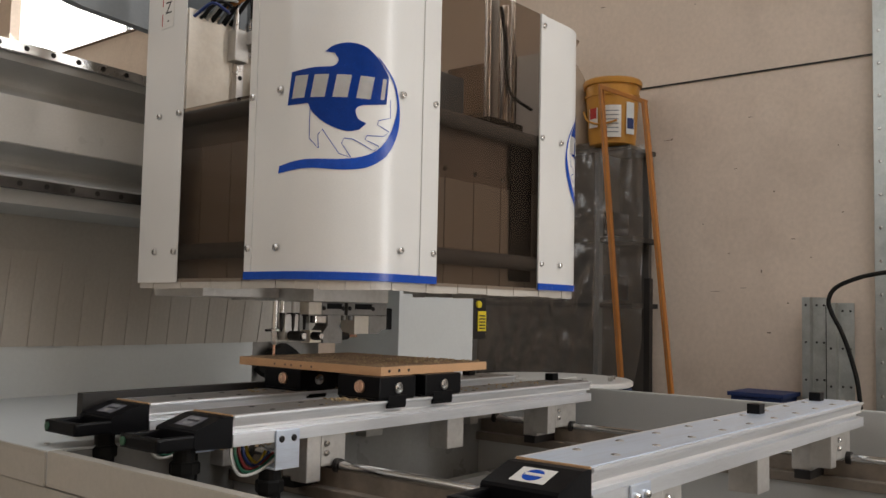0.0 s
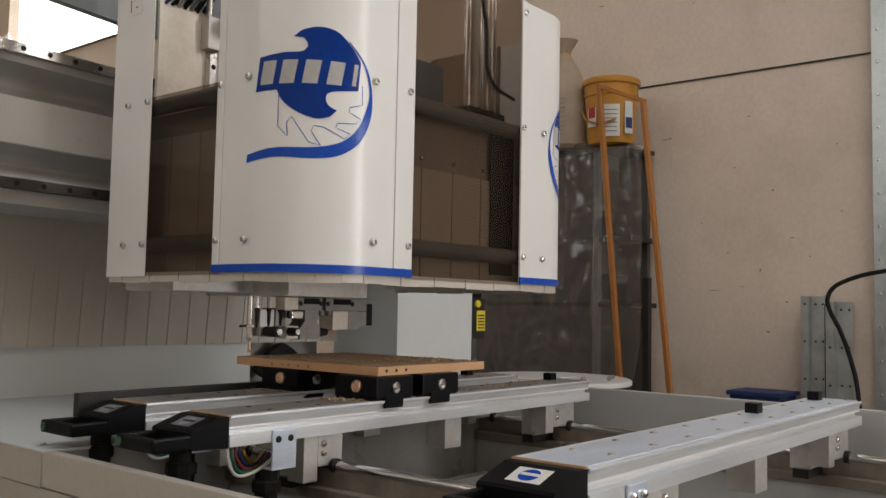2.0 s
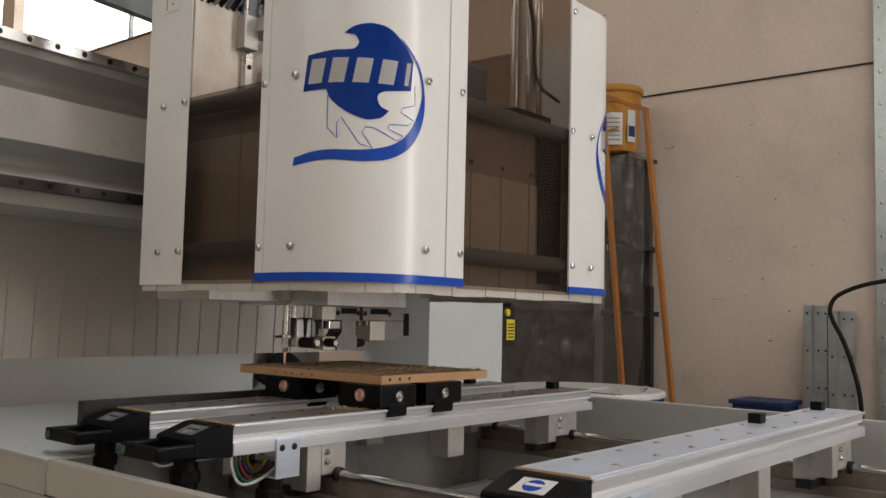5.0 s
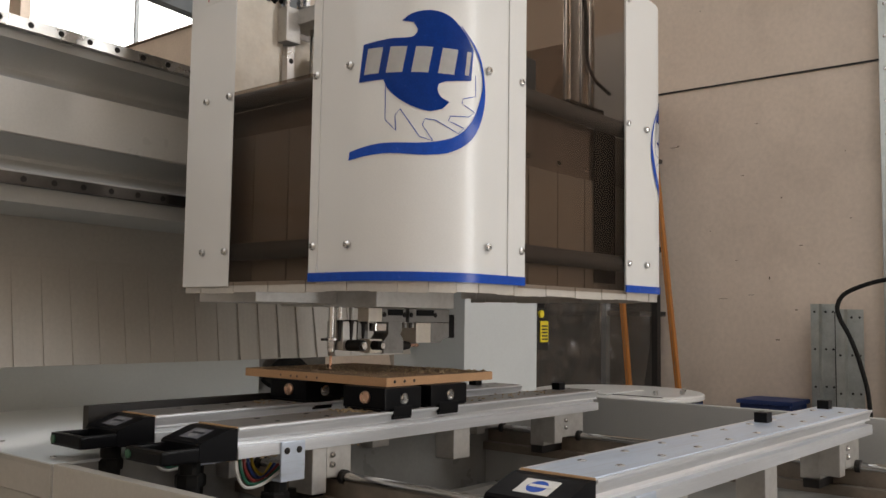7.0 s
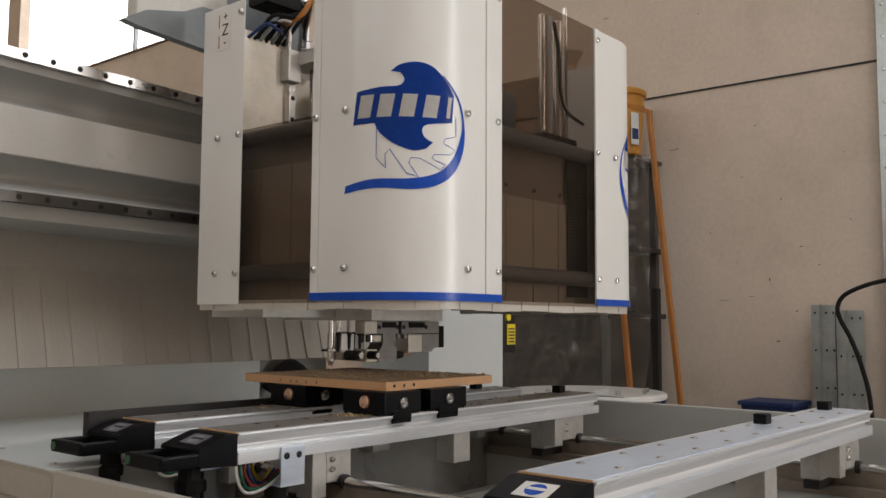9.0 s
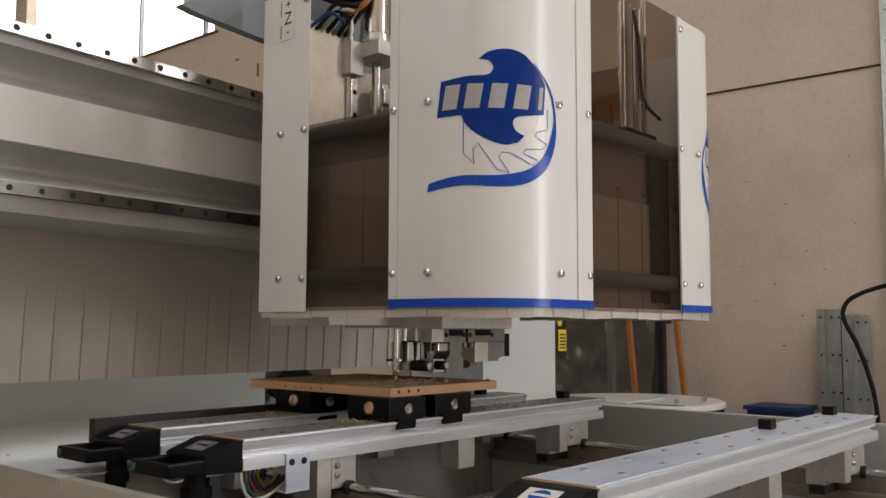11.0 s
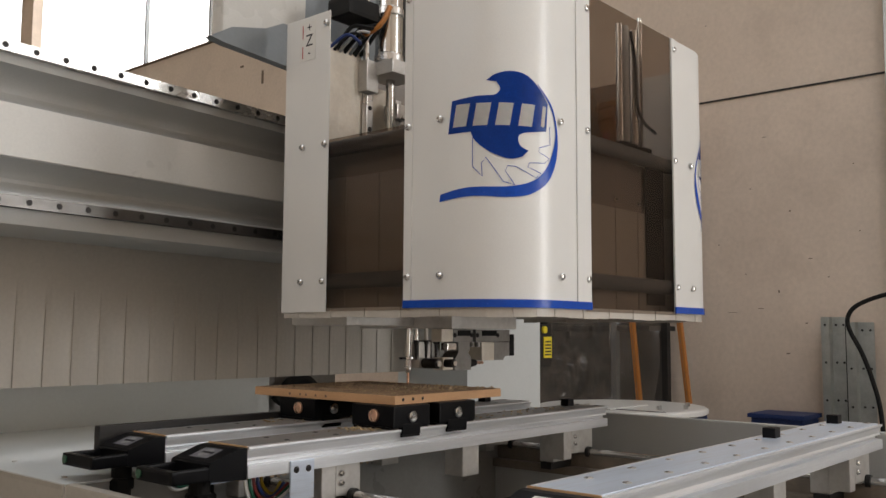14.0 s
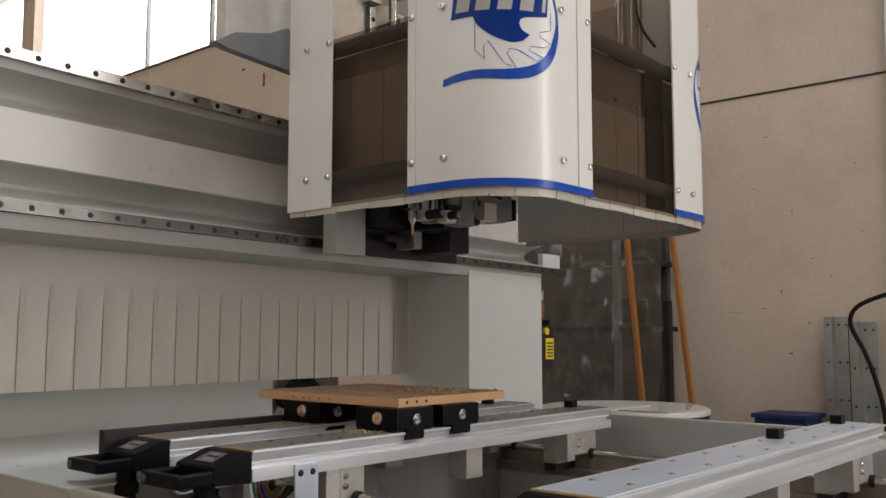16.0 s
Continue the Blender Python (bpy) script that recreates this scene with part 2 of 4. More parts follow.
DARK = mat("dark_steel", (0.028, 0.026, 0.025), 0.5, 0.2, spec=0.3, var=0.2, scale=9)
BLACK = mat("black_plastic", (0.004, 0.004, 0.005), 0.38, spec=0.14, var=0.2, scale=12, bump=0.05, bscale=200)
RUBBER = mat("black_rubber", (0.009, 0.009, 0.009), 0.6, spec=0.25, var=0.2, scale=14)
BLUE = mat("blue_vinyl", (0.008, 0.065, 0.40), 0.2, var=0.08, scale=60, grain=0.12, gscale=300, bump=0.12, bscale=150, coat=0.0, spec=0.25)
BLUEBIN = mat("blue_plastic", (0.012, 0.03, 0.12), 0.5, var=0.1)
# wood dust, with the hood's shade over the far bars darkened in
DUSTSHADETOP = mat("shaded_dusty_bar_top", (0.27, 0.255, 0.24), 0.45, 0.5, var=0.2, scale=5, stretch=(0.5, 4, 4), dirt_or_glint=(0.14, 0.11, 0.08), dscale=14, damt=0.5)
# sticker colour greyed to stand for shade under the hood
GREYLABEL = mat("shaded_label", (0.14, 0.14, 0.16), 0.35, var=0.3, scale=60)
INK = mat("dark_ink", (0.02, 0.02, 0.025), 0.6, var=0.05)
STICKER = mat("white_sticker", (0.68, 0.67, 0.64), 0.4, var=0.03)
REDINK = mat("red_ink", (0.4, 0.03, 0.03), 0.5, var=0.05)
MDF = mat("mdf_board", (0.58, 0.35, 0.19), 0.8, var=0.06, scale=9, grain=0.08, gscale=260, bump=0.1, bscale=200)
MDFTOP = mat("dusty_mdf", (0.27, 0.17, 0.098), 0.92, var=0.3, scale=14, grain=0.15, gscale=160, bump=0.4, bscale=60)
CHIP = mat("wood_chips", (0.40, 0.30, 0.18), 0.9, var=0.3, scale=40)
COPPER = mat("copper", (0.88, 0.56, 0.40), 0.3, 1.0, var=0.1, scale=40, bump=0.1, bscale=300)
ORANGE = mat("orange_paint", (0.40, 0.15, 0.025), 0.45, var=0.12, scale=7, dirt_or_glint=(0.2, 0.1, 0.04), dscale=9, damt=0.4)
BUCKET = mat("ochre_plastic", (0.46, 0.215, 0.03), 0.4, var=0.06, scale=6)
PAPER = mat("kraft_paper", (0.36, 0.29, 0.22), 0.85, var=0.12, scale=8, bump=0.6, bscale=9)
GALV = mat("galvanised_steel", (0.45, 0.475, 0.465), 0.38, 0.85, var=0.14, scale=12, dirt_or_glint=(0.3, 0.32, 0.3), dscale=14, damt=0.4)
RACK = mat("dark_rack_sheet", (0.075, 0.066, 0.058), 0.5, var=0.25, scale=3, dirt_or_glint=(0.05, 0.045, 0.04), dscale=3, damt=0.6)
# pale flecks in the film's colour paint the glints on its creases
FILM = mat("plastic_film", (0.085, 0.077, 0.07), 0.13, var=0.2, scale=20, bump=0.5, bscale=26, alpha=0.55, spec=1.0, ior=1.6, dirt_or_glint=(0.6, 0.57, 0.53), dscale=34, damt=0.3, stretch=(1, 1, 0.55))
HAZE = mat("thin_film", (0.17, 0.15, 0.13), 0.2, var=0.25, scale=12, bump=0.6, bscale=14, alpha=0.42, spec=1.0, ior=1.6, stretch=(1, 1, 0.5))
YELLOW = mat("yellow_label", (0.75, 0.60, 0.03), 0.5, var=0.05)
AMBER = mat("amber_oil", (0.22, 0.09, 0.02), 0.15, var=0.1, coat=0.5)
WOOD = mat("thin_wood_edge", (0.45, 0.29, 0.16), 0.7, var=0.1, scale=20)
WOODDARK = mat("brown_scuff", (0.16, 0.12, 0.09), 0.9, var=0.3, scale=30)
WHITEMATTE = mat("white_letter", (0.72, 0.71, 0.69), 0.35, var=0.03)
SLATE = mat("slate_grey_paint", (0.20, 0.22, 0.235), 0.5, var=0.06)
SMOKE = bpy.data.materials.new("smoked_polycarbonate")
SMOKE.use_nodes = True
_n, _l = SMOKE.node_tree.nodes, SMOKE.node_tree.links
_tr, _gl, _mx, _fr = (_n.new("ShaderNodeBsdfTransparent"), _n.new("ShaderNodeBsdfGlossy"), _n.new("ShaderNodeMixShader"), _n.new("ShaderNodeLayerWeight"))
_tr.inputs["Color"].default_value = (0.70, 0.648, 0.605, 1)
_gl.inputs["Roughness"].default_value = 0.06
_gl.inputs["Color"].default_value = (0.24, 0.233, 0.226, 1)
_fr.inputs["Blend"].default_value = 0.5
_pw, _ma = _n.new("ShaderNodeMath"), _n.new("ShaderNodeMath")
_pw.operation, _ma.operation = "POWER", "MULTIPLY_ADD"
_pw.inputs[1].default_value, _ma.inputs[1].default_value, _ma.inputs[2].default_value = 5.0, 0.8, 0.09
_l.new(_fr.outputs["Facing"], _pw.inputs[0])
_l.new(_pw.outputs["Value"], _ma.inputs[0])
_l.new(_ma.outputs["Value"], _mx.inputs["Fac"])
_l.new(_tr.outputs["BSDF"], _mx.inputs[1])
_l.new(_gl.outputs["BSDF"], _mx.inputs[2])
_l.new(_mx.outputs["Shader"], _n["Material Output"].inputs["Surface"])
WIRES = [mat("wire_" + k, c, 0.45, var=0.08) for k, c in (("white", (0.6, 0.6, 0.58)), ("green", (0.02, 0.12, 0.07)), ("red", (0.22, 0.03, 0.03)), ("blue", (0.02, 0.04, 0.16)), ("yellow", (0.45, 0.30, 0.02)))]


# ---- the hall ----
def hall_wall(name, bm, label=""):
    return tagged(part(name, bm, WALL), label, "wall", kind="structure")


tagged(part("floor", box(-5, 6, -9.2, 12.2, -0.1, 0.0), CONCRETE), "grey concrete workshop floor", "floor", kind="structure")
bm = bmesh.new()
for a, b, c, d in ((-9.2, -8.0, 0.0, 6.5), (-8.0, -4.3, 4.7, 6.5), (-4.3, 6.26, 0.0, 6.5), (6.26, 11.6, 0.0, 3.88), (6.26, 11.6, 5.6, 6.5), (11.6, 12.4, 0.0, 6.5)):
    box(3.75, 3.95, a, b, c, d, bm=bm)
hall_wall("wall_east", bm, label="beige plastered precast wall with high windows")
tagged(part("wall_joint", box(3.742, 3.752, -9.2, 6.2, B + 1.543, B + 1.552), DARK), "thin dark joint between wall panels", "wall joint", kind="structure")
hall_wall("wall_north", box(-5.2, 3.95, 12.2, 12.4, 0.0, 6.5), label="plain beige hall wall")
bm = bmesh.new()
for a, b, c, d in ((-9.2, -0.6, 0, 6.5), (5.6, 12.4, 0, 6.5), (-0.6, 5.6, 0, 3.45), (-0.6, 5.6, 5.35, 6.5)):
    box(-5.2, -5.0, a, b, c, d, bm=bm)
hall_wall("wall_west", bm, label="plain beige hall wall with high windows")
hall_wall("wall_south", box(-5.2, 3.95, -9.2, -9.0, 0.0, 6.5), label="plain beige hall wall")
bm = bmesh.new()
for a, b, c, d in ((-5.2, -1.6, -9.2, 12.4), (2.0, 3.95, -9.2, 12.4), (-1.6, 2.0, -9.2, -4.6), (-1.6, 2.0, 0.2, 12.4)):
    box(a, b, c, d, 6.5, 6.7, bm=bm)
tagged(part("ceiling", bm, CEIL), "pale ceiling with a roof light", "ceiling", kind="structure")
for y, z, w, h in ((1.665, 1.22, 0.05, 0.003), (1.64, 1.225, 0.012, 0.006), (1.30, 0.55, 0.012, 0.003), (1.22, 0.36, 0.03, 0.003), (0.95, 0.62, 0.02, 0.004), (1.05, 0.88, 0.008, 0.008), (1.45, 0.72, 0.006, 0.006), (1.38, 0.34, 0.05, 0.002), (0.72, 1.1, 0.006, 0.006), (1.18, 1.3, 0.02, 0.003), (2.1, 2.1, 0.03, 0.004), (1.5, 2.0, 0.006, 0.006), (0.98, 0.28, 0.012, 0.006), (1.12, 0.45, 0.006, 0.014), (0.86, 0.52, 0.01, 0.004), (1.26, 1.02, 0.014, 0.003), (1.08, 0.12, 0.02, 0.006), (0.7, 0.75, 0.008, 0.005), (5.6, 2.45, 0.03, 0.12), (5.0, 2.15, 0.04, 0.03), (5.9, 2.6, 0.05, 0.02), (4.6, 2.5, 0.03, 0.05)):
    part("scuff", box(3.7485, 3.7515, y - w / 2, y + w / 2, B + z - h / 2, B + z + h / 2), WOODDARK, bpy.data.objects["wall_east"])
win = thing("window_1", 3.8, 8.9, 3.88, "high workshop window with thin dark mullions", "window", kind="structure")
for y in (-1.30, -2.43):
    part("mullion", box(-0.02, 0.02, y - 0.014, y + 0.014, 0, 1.7), SLATE, win)
part("window_sill", box(-0.07, 0.1, -2.7, 2.7, -0.012, 0.008, 0.003), WOODDARK, win)
part("post", box(-0.12, 0.0, 1.06, 1.37, 0.0, 1.7), WALL, win)
sk = glow("bright_sky", (1.0, 0.99, 0.97), 4.0)
tagged(part("backdrop", box(5.6, 5.62, 2.0, 16.0, 2.5, 8.0), sk), "overexposed white sky", "sky", kind="structure")

# ---- the machine's base ----
base = thing("machine_base", 0, 0, 0, "beige and grey sheet-metal machine base with an open tray", "machine base")
part("tray_floor", box(-0.22, 1.5, -1.2, 1.9, B - 0.34, B - 0.33), TUB, base, "grey dusty tray floor")
part("tray_wall", box(1.5, 1.53, -1.6, 1.9, 0.05, B - 0.036, 0.004), GREY, base, "grey far side wall")
part("front_wall", box(-0.19, -0.166, -1.6, 1.118, B - 0.155, B - 0.085, 0.003), BEIGE, base, "folded beige front rim")
part("front_skirt", box(-0.186, -0.17, -1.6, 2.6, 0.05, B - 0.159, 0.002), BEIGE, base)
part("cover_lip", prism([(-0.196, -0.086), (-0.19, -0.086), (-0.19, -0.155), (-0.194, -0.155), (-0.194, -0.097)], 1.12, 2.6, "y"), BEIGE, base, "folded cover lip").location.z = B
part("side_wall", box(-0.25, 1.5, -1.63, -1.6, 0.05, B - 0.05), BEIGE, base)
part("plinth", box(-0.25, 1.5, -1.6, 2.6, 0.0, 0.05), DARK, base)
part("cover_plate", box(-0.19, 1.5, 1.12, 2.12, B - 0.091, B - 0.085, 0.002), PALE, base, "pale cover plate")
part("cover_edge", box(-0.165, 1.5, 1.122, 1.126, B - 0.33, B - 0.0915), TUB, base)
part("rear_box", box(1.13, 1.5, 2.16, 2.4, 0.0, B + 0.12, 0.01), DULL, base, "dark rear housing")
part("rear_hose", hose([(1.16, 2.12, B - 0.05), (1.22, 2.11, B + 0.02), (1.28, 2.11, B + 0.03), (1.38, 2.12, B - 0.04)], 0.03), RUBBER, base)
part("screw_head", rod((-0.12, 1.5, B - 0.085), (-0.12, 1.5, B - 0.082), 0.006), STEEL, base)
part("screw_head", rod((-0.15, 1.20, B - 0.085), (-0.15, 1.20, B - 0.082), 0.006), STEEL, base)
part("back_panel", box(-0.9, 1.12, 2.12, 2.15, B - 0.092, B + 0.19, 0.003), PALE, base, "pale blue-grey back panel")
# near-black box added to darken the deep gap behind the rim, as shade
part("gap_shade", box(-0.165, -0.045, -1.5, 1.118, B - 0.329, B - 0.25, 0.004), DARK, base, "dark box standing in for shade deep in the gap")
part("channel_wall", box(-0.040, -0.018, -1.55, 1.118, B - 0.329, B - 0.145, 0.003), TUB, base, "long grey channel wall")
part("channel_base", box(-0.0175, 0.17, -1.5, 1.11, B - 0.329, B - 0.27, 0.004), DUSTY, base)
part("cross_member", box(0.02, 1.5, 0.96, 1.0, B - 0.33, B - 0.27, 0.003), TUB, base)


def guide_rail(x, label):
    g = thing("guide_rail", x + 0.02, 0, B, label, "guide rail", "guide rails")
    part("shaft", rod((0, -1.55, -0.13), (0, 1.12, -0.13), 0.011), CHROME, g, smooth=True)
    part("rail_bed", box(-0.035, 0.045, -1.55, 1.12, -0.2, -0.175, 0.003), DUSTY, g)
    part("rail_web", box(-0.008, 0.008, -1.55, 1.12, -0.175, -0.138), DUSTY, g)
    part("rail_support", box(-0.02, 0.03, -1.55, 1.12, -0.335, -0.2), GREY, g)
    for k in range(12):
        screw(g, 0.03, -1.4 + 0.21 * k, -0.175, "+z", BOLT, "bolt")
    return g


# the stickers' round mark, greyed for the same shade
SHADEMARK = mat("shaded_grey_mark", (0.24, 0.24, 0.25), 0.4, var=0.3, scale=80)
GREENCAP = mat("dull_green_button", (0.03, 0.09, 0.05), 0.4, var=0.1)
BOLT = screw_mesh(0.007, 0.007)
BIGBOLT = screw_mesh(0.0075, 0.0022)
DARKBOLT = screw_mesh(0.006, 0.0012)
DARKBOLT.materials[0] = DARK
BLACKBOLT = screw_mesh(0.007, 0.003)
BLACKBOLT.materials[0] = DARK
guide_rail(0.27, "polished guide shaft on a dark rail bed")
guide_rail(1.235, "polished guide shaft on a dark rail bed")

# ---- the work bars ----
PROFILE = [(-0.004, 0.0), (-0.004, -0.004), (0.001, -0.010), (0.004, -0.022), (0.001, -0.026), (0.014, -0.029), (0.014, -0.036), (-0.003, -0.037), (-0.003, -0.060),
           (0.125, -0.060), (0.125, -0.037), (0.116, -0.036), (0.116, -0.030), (0.121, -0.027), (0.118, -0.022), (0.121, -0.010), (0.126, -0.004), (0.126, 0.0), (0.118, -0.0015), (0.004, -0.0015)]


def work_bar(y, label, stops, bolts=True, x1=1.35):
    w = thing("work_bar", 0, y, B, label, "work bar", "work bars across the tray")
    part("extrusion", prism(PROFILE, 0.0, x1), ALU, w)
    part("top_plate", box(0.001, x1 - 0.001, 0.006, 0.116, -0.0014, 0.0006), ALUTOP if y < 0.5 else DUSTSHADETOP, w, "brushed top plate" if y < 0.5 else "dusty top plate darkened for the hood's shade")
    part("end_strip", box(-0.004, 0.0, 0.0, 0.122, -0.004, 0.0015), WOOD, w, "thin reddish edge strip")
    cap = part("end_cap", prism([(-0.001, -0.002), (-0.008, -0.001), (-0.022, -0.002), (-0.083, -0.022), (-0.087, -0.026), (-0.087, -0.052), (-0.082, -0.058), (-0.001, -0.062)], -0.001, 0.124, "y"), BLACK, w, "black plastic end cap")
    bm = bmesh.new()
    box(-0.165, -0.148, 0.0, 0.122, -0.056, -0.03, 0.006, bm)
    box(-0.158, -0.083, 0.0, 0.014, -0.056, -0.03, 0.004, bm)
    box(-0.158, -0.083, 0.108, 0.122, -0.056, -0.03, 0.004, bm)
    box(-0.158, -0.083, 0.012, 0.11, -0.056, -0.050, 0.001, bm)
    part("handle", bm, BLACK, w, "black handle loop")
    part("button", rod((-0.168, 0.108, -0.043), (-0.162, 0.108, -0.043), 0.008, n=16), GREENCAP, w, "green round button")
    a = math.atan2(0.020, 0.061)
    st = part("sticker", box(-0.020, 0.020, -0.028, 0.028, 0, 0.0006), STICKER if y < 0.5 else GREYLABEL, w, "white sticker with a blue round mark" if y < 0.5 else "sticker greyed for the shade under the hood")
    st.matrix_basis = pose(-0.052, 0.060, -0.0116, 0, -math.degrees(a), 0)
    part("mark", lathe([(0.016, 0.0007), (0.016, 0.0010)], 24), BLUE if y < 0.5 else SHADEMARK, st)
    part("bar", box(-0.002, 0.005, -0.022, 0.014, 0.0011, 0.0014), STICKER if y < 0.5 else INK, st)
    if bolts:
        for k in range(10):
            for yy in (0.028, 0.094):
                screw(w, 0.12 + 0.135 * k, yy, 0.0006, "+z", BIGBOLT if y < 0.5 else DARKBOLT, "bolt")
    for x, yy in stops:
        part("stop", box(x - 0.016, x + 0.016, yy - 0.014, yy + 0.014, 0.0006, 0.022, 0.002), BLACK, w, "black rubber stop")
    for x, xa, xb in ((0.27, 0.203, 0.315), (1.235, 1.13, 1.285)):
        low = -0.158 if xa < 1 else -0.142
        bm = box(xa, xa + 0.04, 0.012, 0.062, low, -0.061, 0.003)
        box(xa + 0.0405, xb, 0.012, 0.062, -0.128, -0.061, 0.003, bm)
        br = part("bracket", bm, CAST, w, "machined slide block")
        part("slide_body", box(xa + 0.02, xb - 0.01, 0.063, 0.11, -0.155, -0.061, 0.003), CAST, br)
        for zz in (-0.08, -0.1):
            screw(br, xa + 0.055, 0.012, zz, "-y", BOLT, "bolt")
        part("shaft_seal", rod((x + 0.02, 0.0, -0.13), (x + 0.02, 0.012, -0.13), 0.016), DARK, br)
        part("foot", box(xa + 0.01, xb - 0.02, 0.063, 0.1, -0.175, -0.155), DARK, br)
        if xa > 1:
            continue
        part("clamp_plate", box(xa - 0.101, xa - 0.039, -0.008, -0.0035, -0.113, -0.037, 0.002), ALUTOP, br)
        part("clamp_foot", box(xa - 0.101, xa - 0.039, -0.008, 0.05, -0.116, -0.112, 0.001), ALUTOP, br)
        for dx in (-0.087, -0.055):
            screw(br, xa + dx, -0.008, -0.055, "-y", BOLT if y < 0.5 else BLACKBOLT, "bolt")
    part("stay", box(0.68, 0.745, 0.02, 0.08, -0.138, -0.061, 0.003), CAST, w, "square aluminium stay")
    part("cable_gland", rod((-0.065, 0.06, -0.18), (-0.065, 0.06, -0.062), 0.021, n=16), RUBBER, w)
    part("gland_nut", lathe([(0.026, 0), (0.027, 0.005), (0.027, 0.02), (0.024, 0.024)], 8, centre=(-0.065, 0.06, -0.11)), RUBBER, w)
    part("cable_gland", rod((0.12, 0.03, -0.30), (0.12, 0.03, -0.117), 0.023, n=16), RUBBER, w)
    part("gland_nut", lathe([(0.028, 0), (0.029, 0.005), (0.029, 0.022), (0.026, 0.026)], 8, centre=(0.12, 0.03, -0.165)), RUBBER, w)
    part("hose", hose([(-0.065, 0.06, -0.16), (-0.066, 0.062, -0.22), (-0.072, 0.08, -0.25)], 0.017), RUBBER, w)
    for k, m in enumerate(WIRES):
        yy = 0.012 + 0.012 * k
        part("wire", hose([(0.005 + 0.019 * k, yy, -0.055), (0.004 + 0.019 * k, yy - 0.006, -0.085), (0.03 + 0.018 * k, yy, -0.118 + 0.003 * k), (0.085 + 0.010 * k, yy + 0.01, -0.118 + 0.002 * k), (0.14, yy + 0.01, -0.09)], 0.0032, n=6, steps=5), m, w)
    return w


work_bar(1.063, "silver aluminium work bar carrying two black pods", [(1.22, 0.09)], True)
work_bar(0.781, "silver aluminium work bar with wood chips and pods", [(1.27, 0.09)], True)
work_bar(0.0, "empty silver aluminium work bar with bolted top", [(0.86, 0.09), (1.28, 0.09)], True)
fence = thing("stop_fence", 0, 1.21, B, "dark flat fence strip beside the work bar", "fence")
part("strip", box(-0.07, 1.2, 0.0, 0.022, -0.05, 0.014, 0.001), DARK, fence)


# ---- pods, board, chips ----
def pod(x, y, sx=0.125, sy=0.13, disc=True):
    p = thing("vacuum_pod", x, y, B, "black clamping pod under the wooden board", "clamping pod", "pods on the bars")
    part("body", box(0, sx, -0.006, sy, 0.004, 0.054, 0.004), BLACK, p)
    part("foot", box(0.03, sx - 0.035, -0.0075, 0.02, -0.013, 0.012, 0.002), BLACK, p)
    part("foot_lip", box(0.024, sx - 0.04, -0.010, -0.004, -0.017, -0.012, 0.0015), BLACK, p)
    part("base_plate", box(-0.004, sx + 0.004, 0.004, sy - 0.01, 0.0006, 0.006), BLACK, p)
    part("copper_button", lathe([(0.015, 0), (0.015, 0.005), (0.013, 0.007)], 20), COPPER, p, "round copper button").matrix_basis = pose(0.0, 0.055, 0.03, 0, -90, 0)
    k = part("collet", lathe([(0.013, 0), (0.013, 0.004), (0.010, 0.006), (0.009, 0.003), (0.004, 0.003), (0.004, 0.006)], 18), STEEL, p, "round steel fitting")
    k.matrix_basis = pose(sx * 0.5, -0.006, 0.028, 90, 0, 0)
    return p


for x, y in ((0.40, 0.781), (0.560, 0.781), (0.42, 1.07), (0.585, 1.07)):
    pod(x, y, 0.137 if x > 0.55 and y < 1 else 0.125)
board = thing("wooden_panel", 0.429, 0.799, B + 0.054, "square fibreboard panel with chips, lying on black pods", "wooden panel")
part("board", box(0, 0.407, 0, 0.517, 0, 0.0205, 0.0008, seg=1), MDF, board)
part("dusty_face", box(0.002, 0.405, 0.002, 0.515, 0.0206, 0.0212), MDFTOP, board, "dust-covered top face")
for x in (0.028, 0.062, 0.096):
    part("dowel_hole", rod((x, -0.0006, 0.011), (x, 0.002, 0.011), 0.004, n=10), DARK, board)
for y in (0.236, 0.274, 0.31, 0.333, 0.373):
    part("dowel_hole", rod((-0.0006, y, 0.009), (0.002, y, 0.009), 0.003, n=10), WOODDARK, board)


def chips(name, label, spots):
    """Loose curled chips scattered over flat rectangles."""
    rnd = random.Random(5)
    bm = bmesh.new()
    for x0, x1, y0, y1, z, n, size in spots:
        for _ in range(n):
            c = Vector((rnd.uniform(x0, x1), rnd.uniform(y0, y1), z))
            a, s = rnd.uniform(0, 6.3), size * rnd.uniform(0.4, 1.3)
            u = Vector((math.cos(a), math.sin(a), rnd.uniform(-0.1, 0.3))) * s
            v = Vector((-math.sin(a), math.cos(a), rnd.uniform(-0.1, 0.5))) * s * 0.5
            w = Vector((0, 0, s * rnd.uniform(0.3, 0.7)))
            q = [bm.verts.new(c + d + Vector((0, 0, 0.0004))) for d in (-u - v, u - v, u + v + w, -u + v + w * 0.5)]
            q2 = [bm.verts.new(p.co + Vector((0, 0, 0.0012))) for p in q]
            bm.faces.new(q[::-1])
            bm.faces.new(q2)
            for i in range(4):
                bm.faces.new((q[i], q[(i + 1) % 4], q2[(i + 1) % 4], q2[i]))
    return tagged(part(name, bm, CHIP), label, "wood chips", kind="stuff")


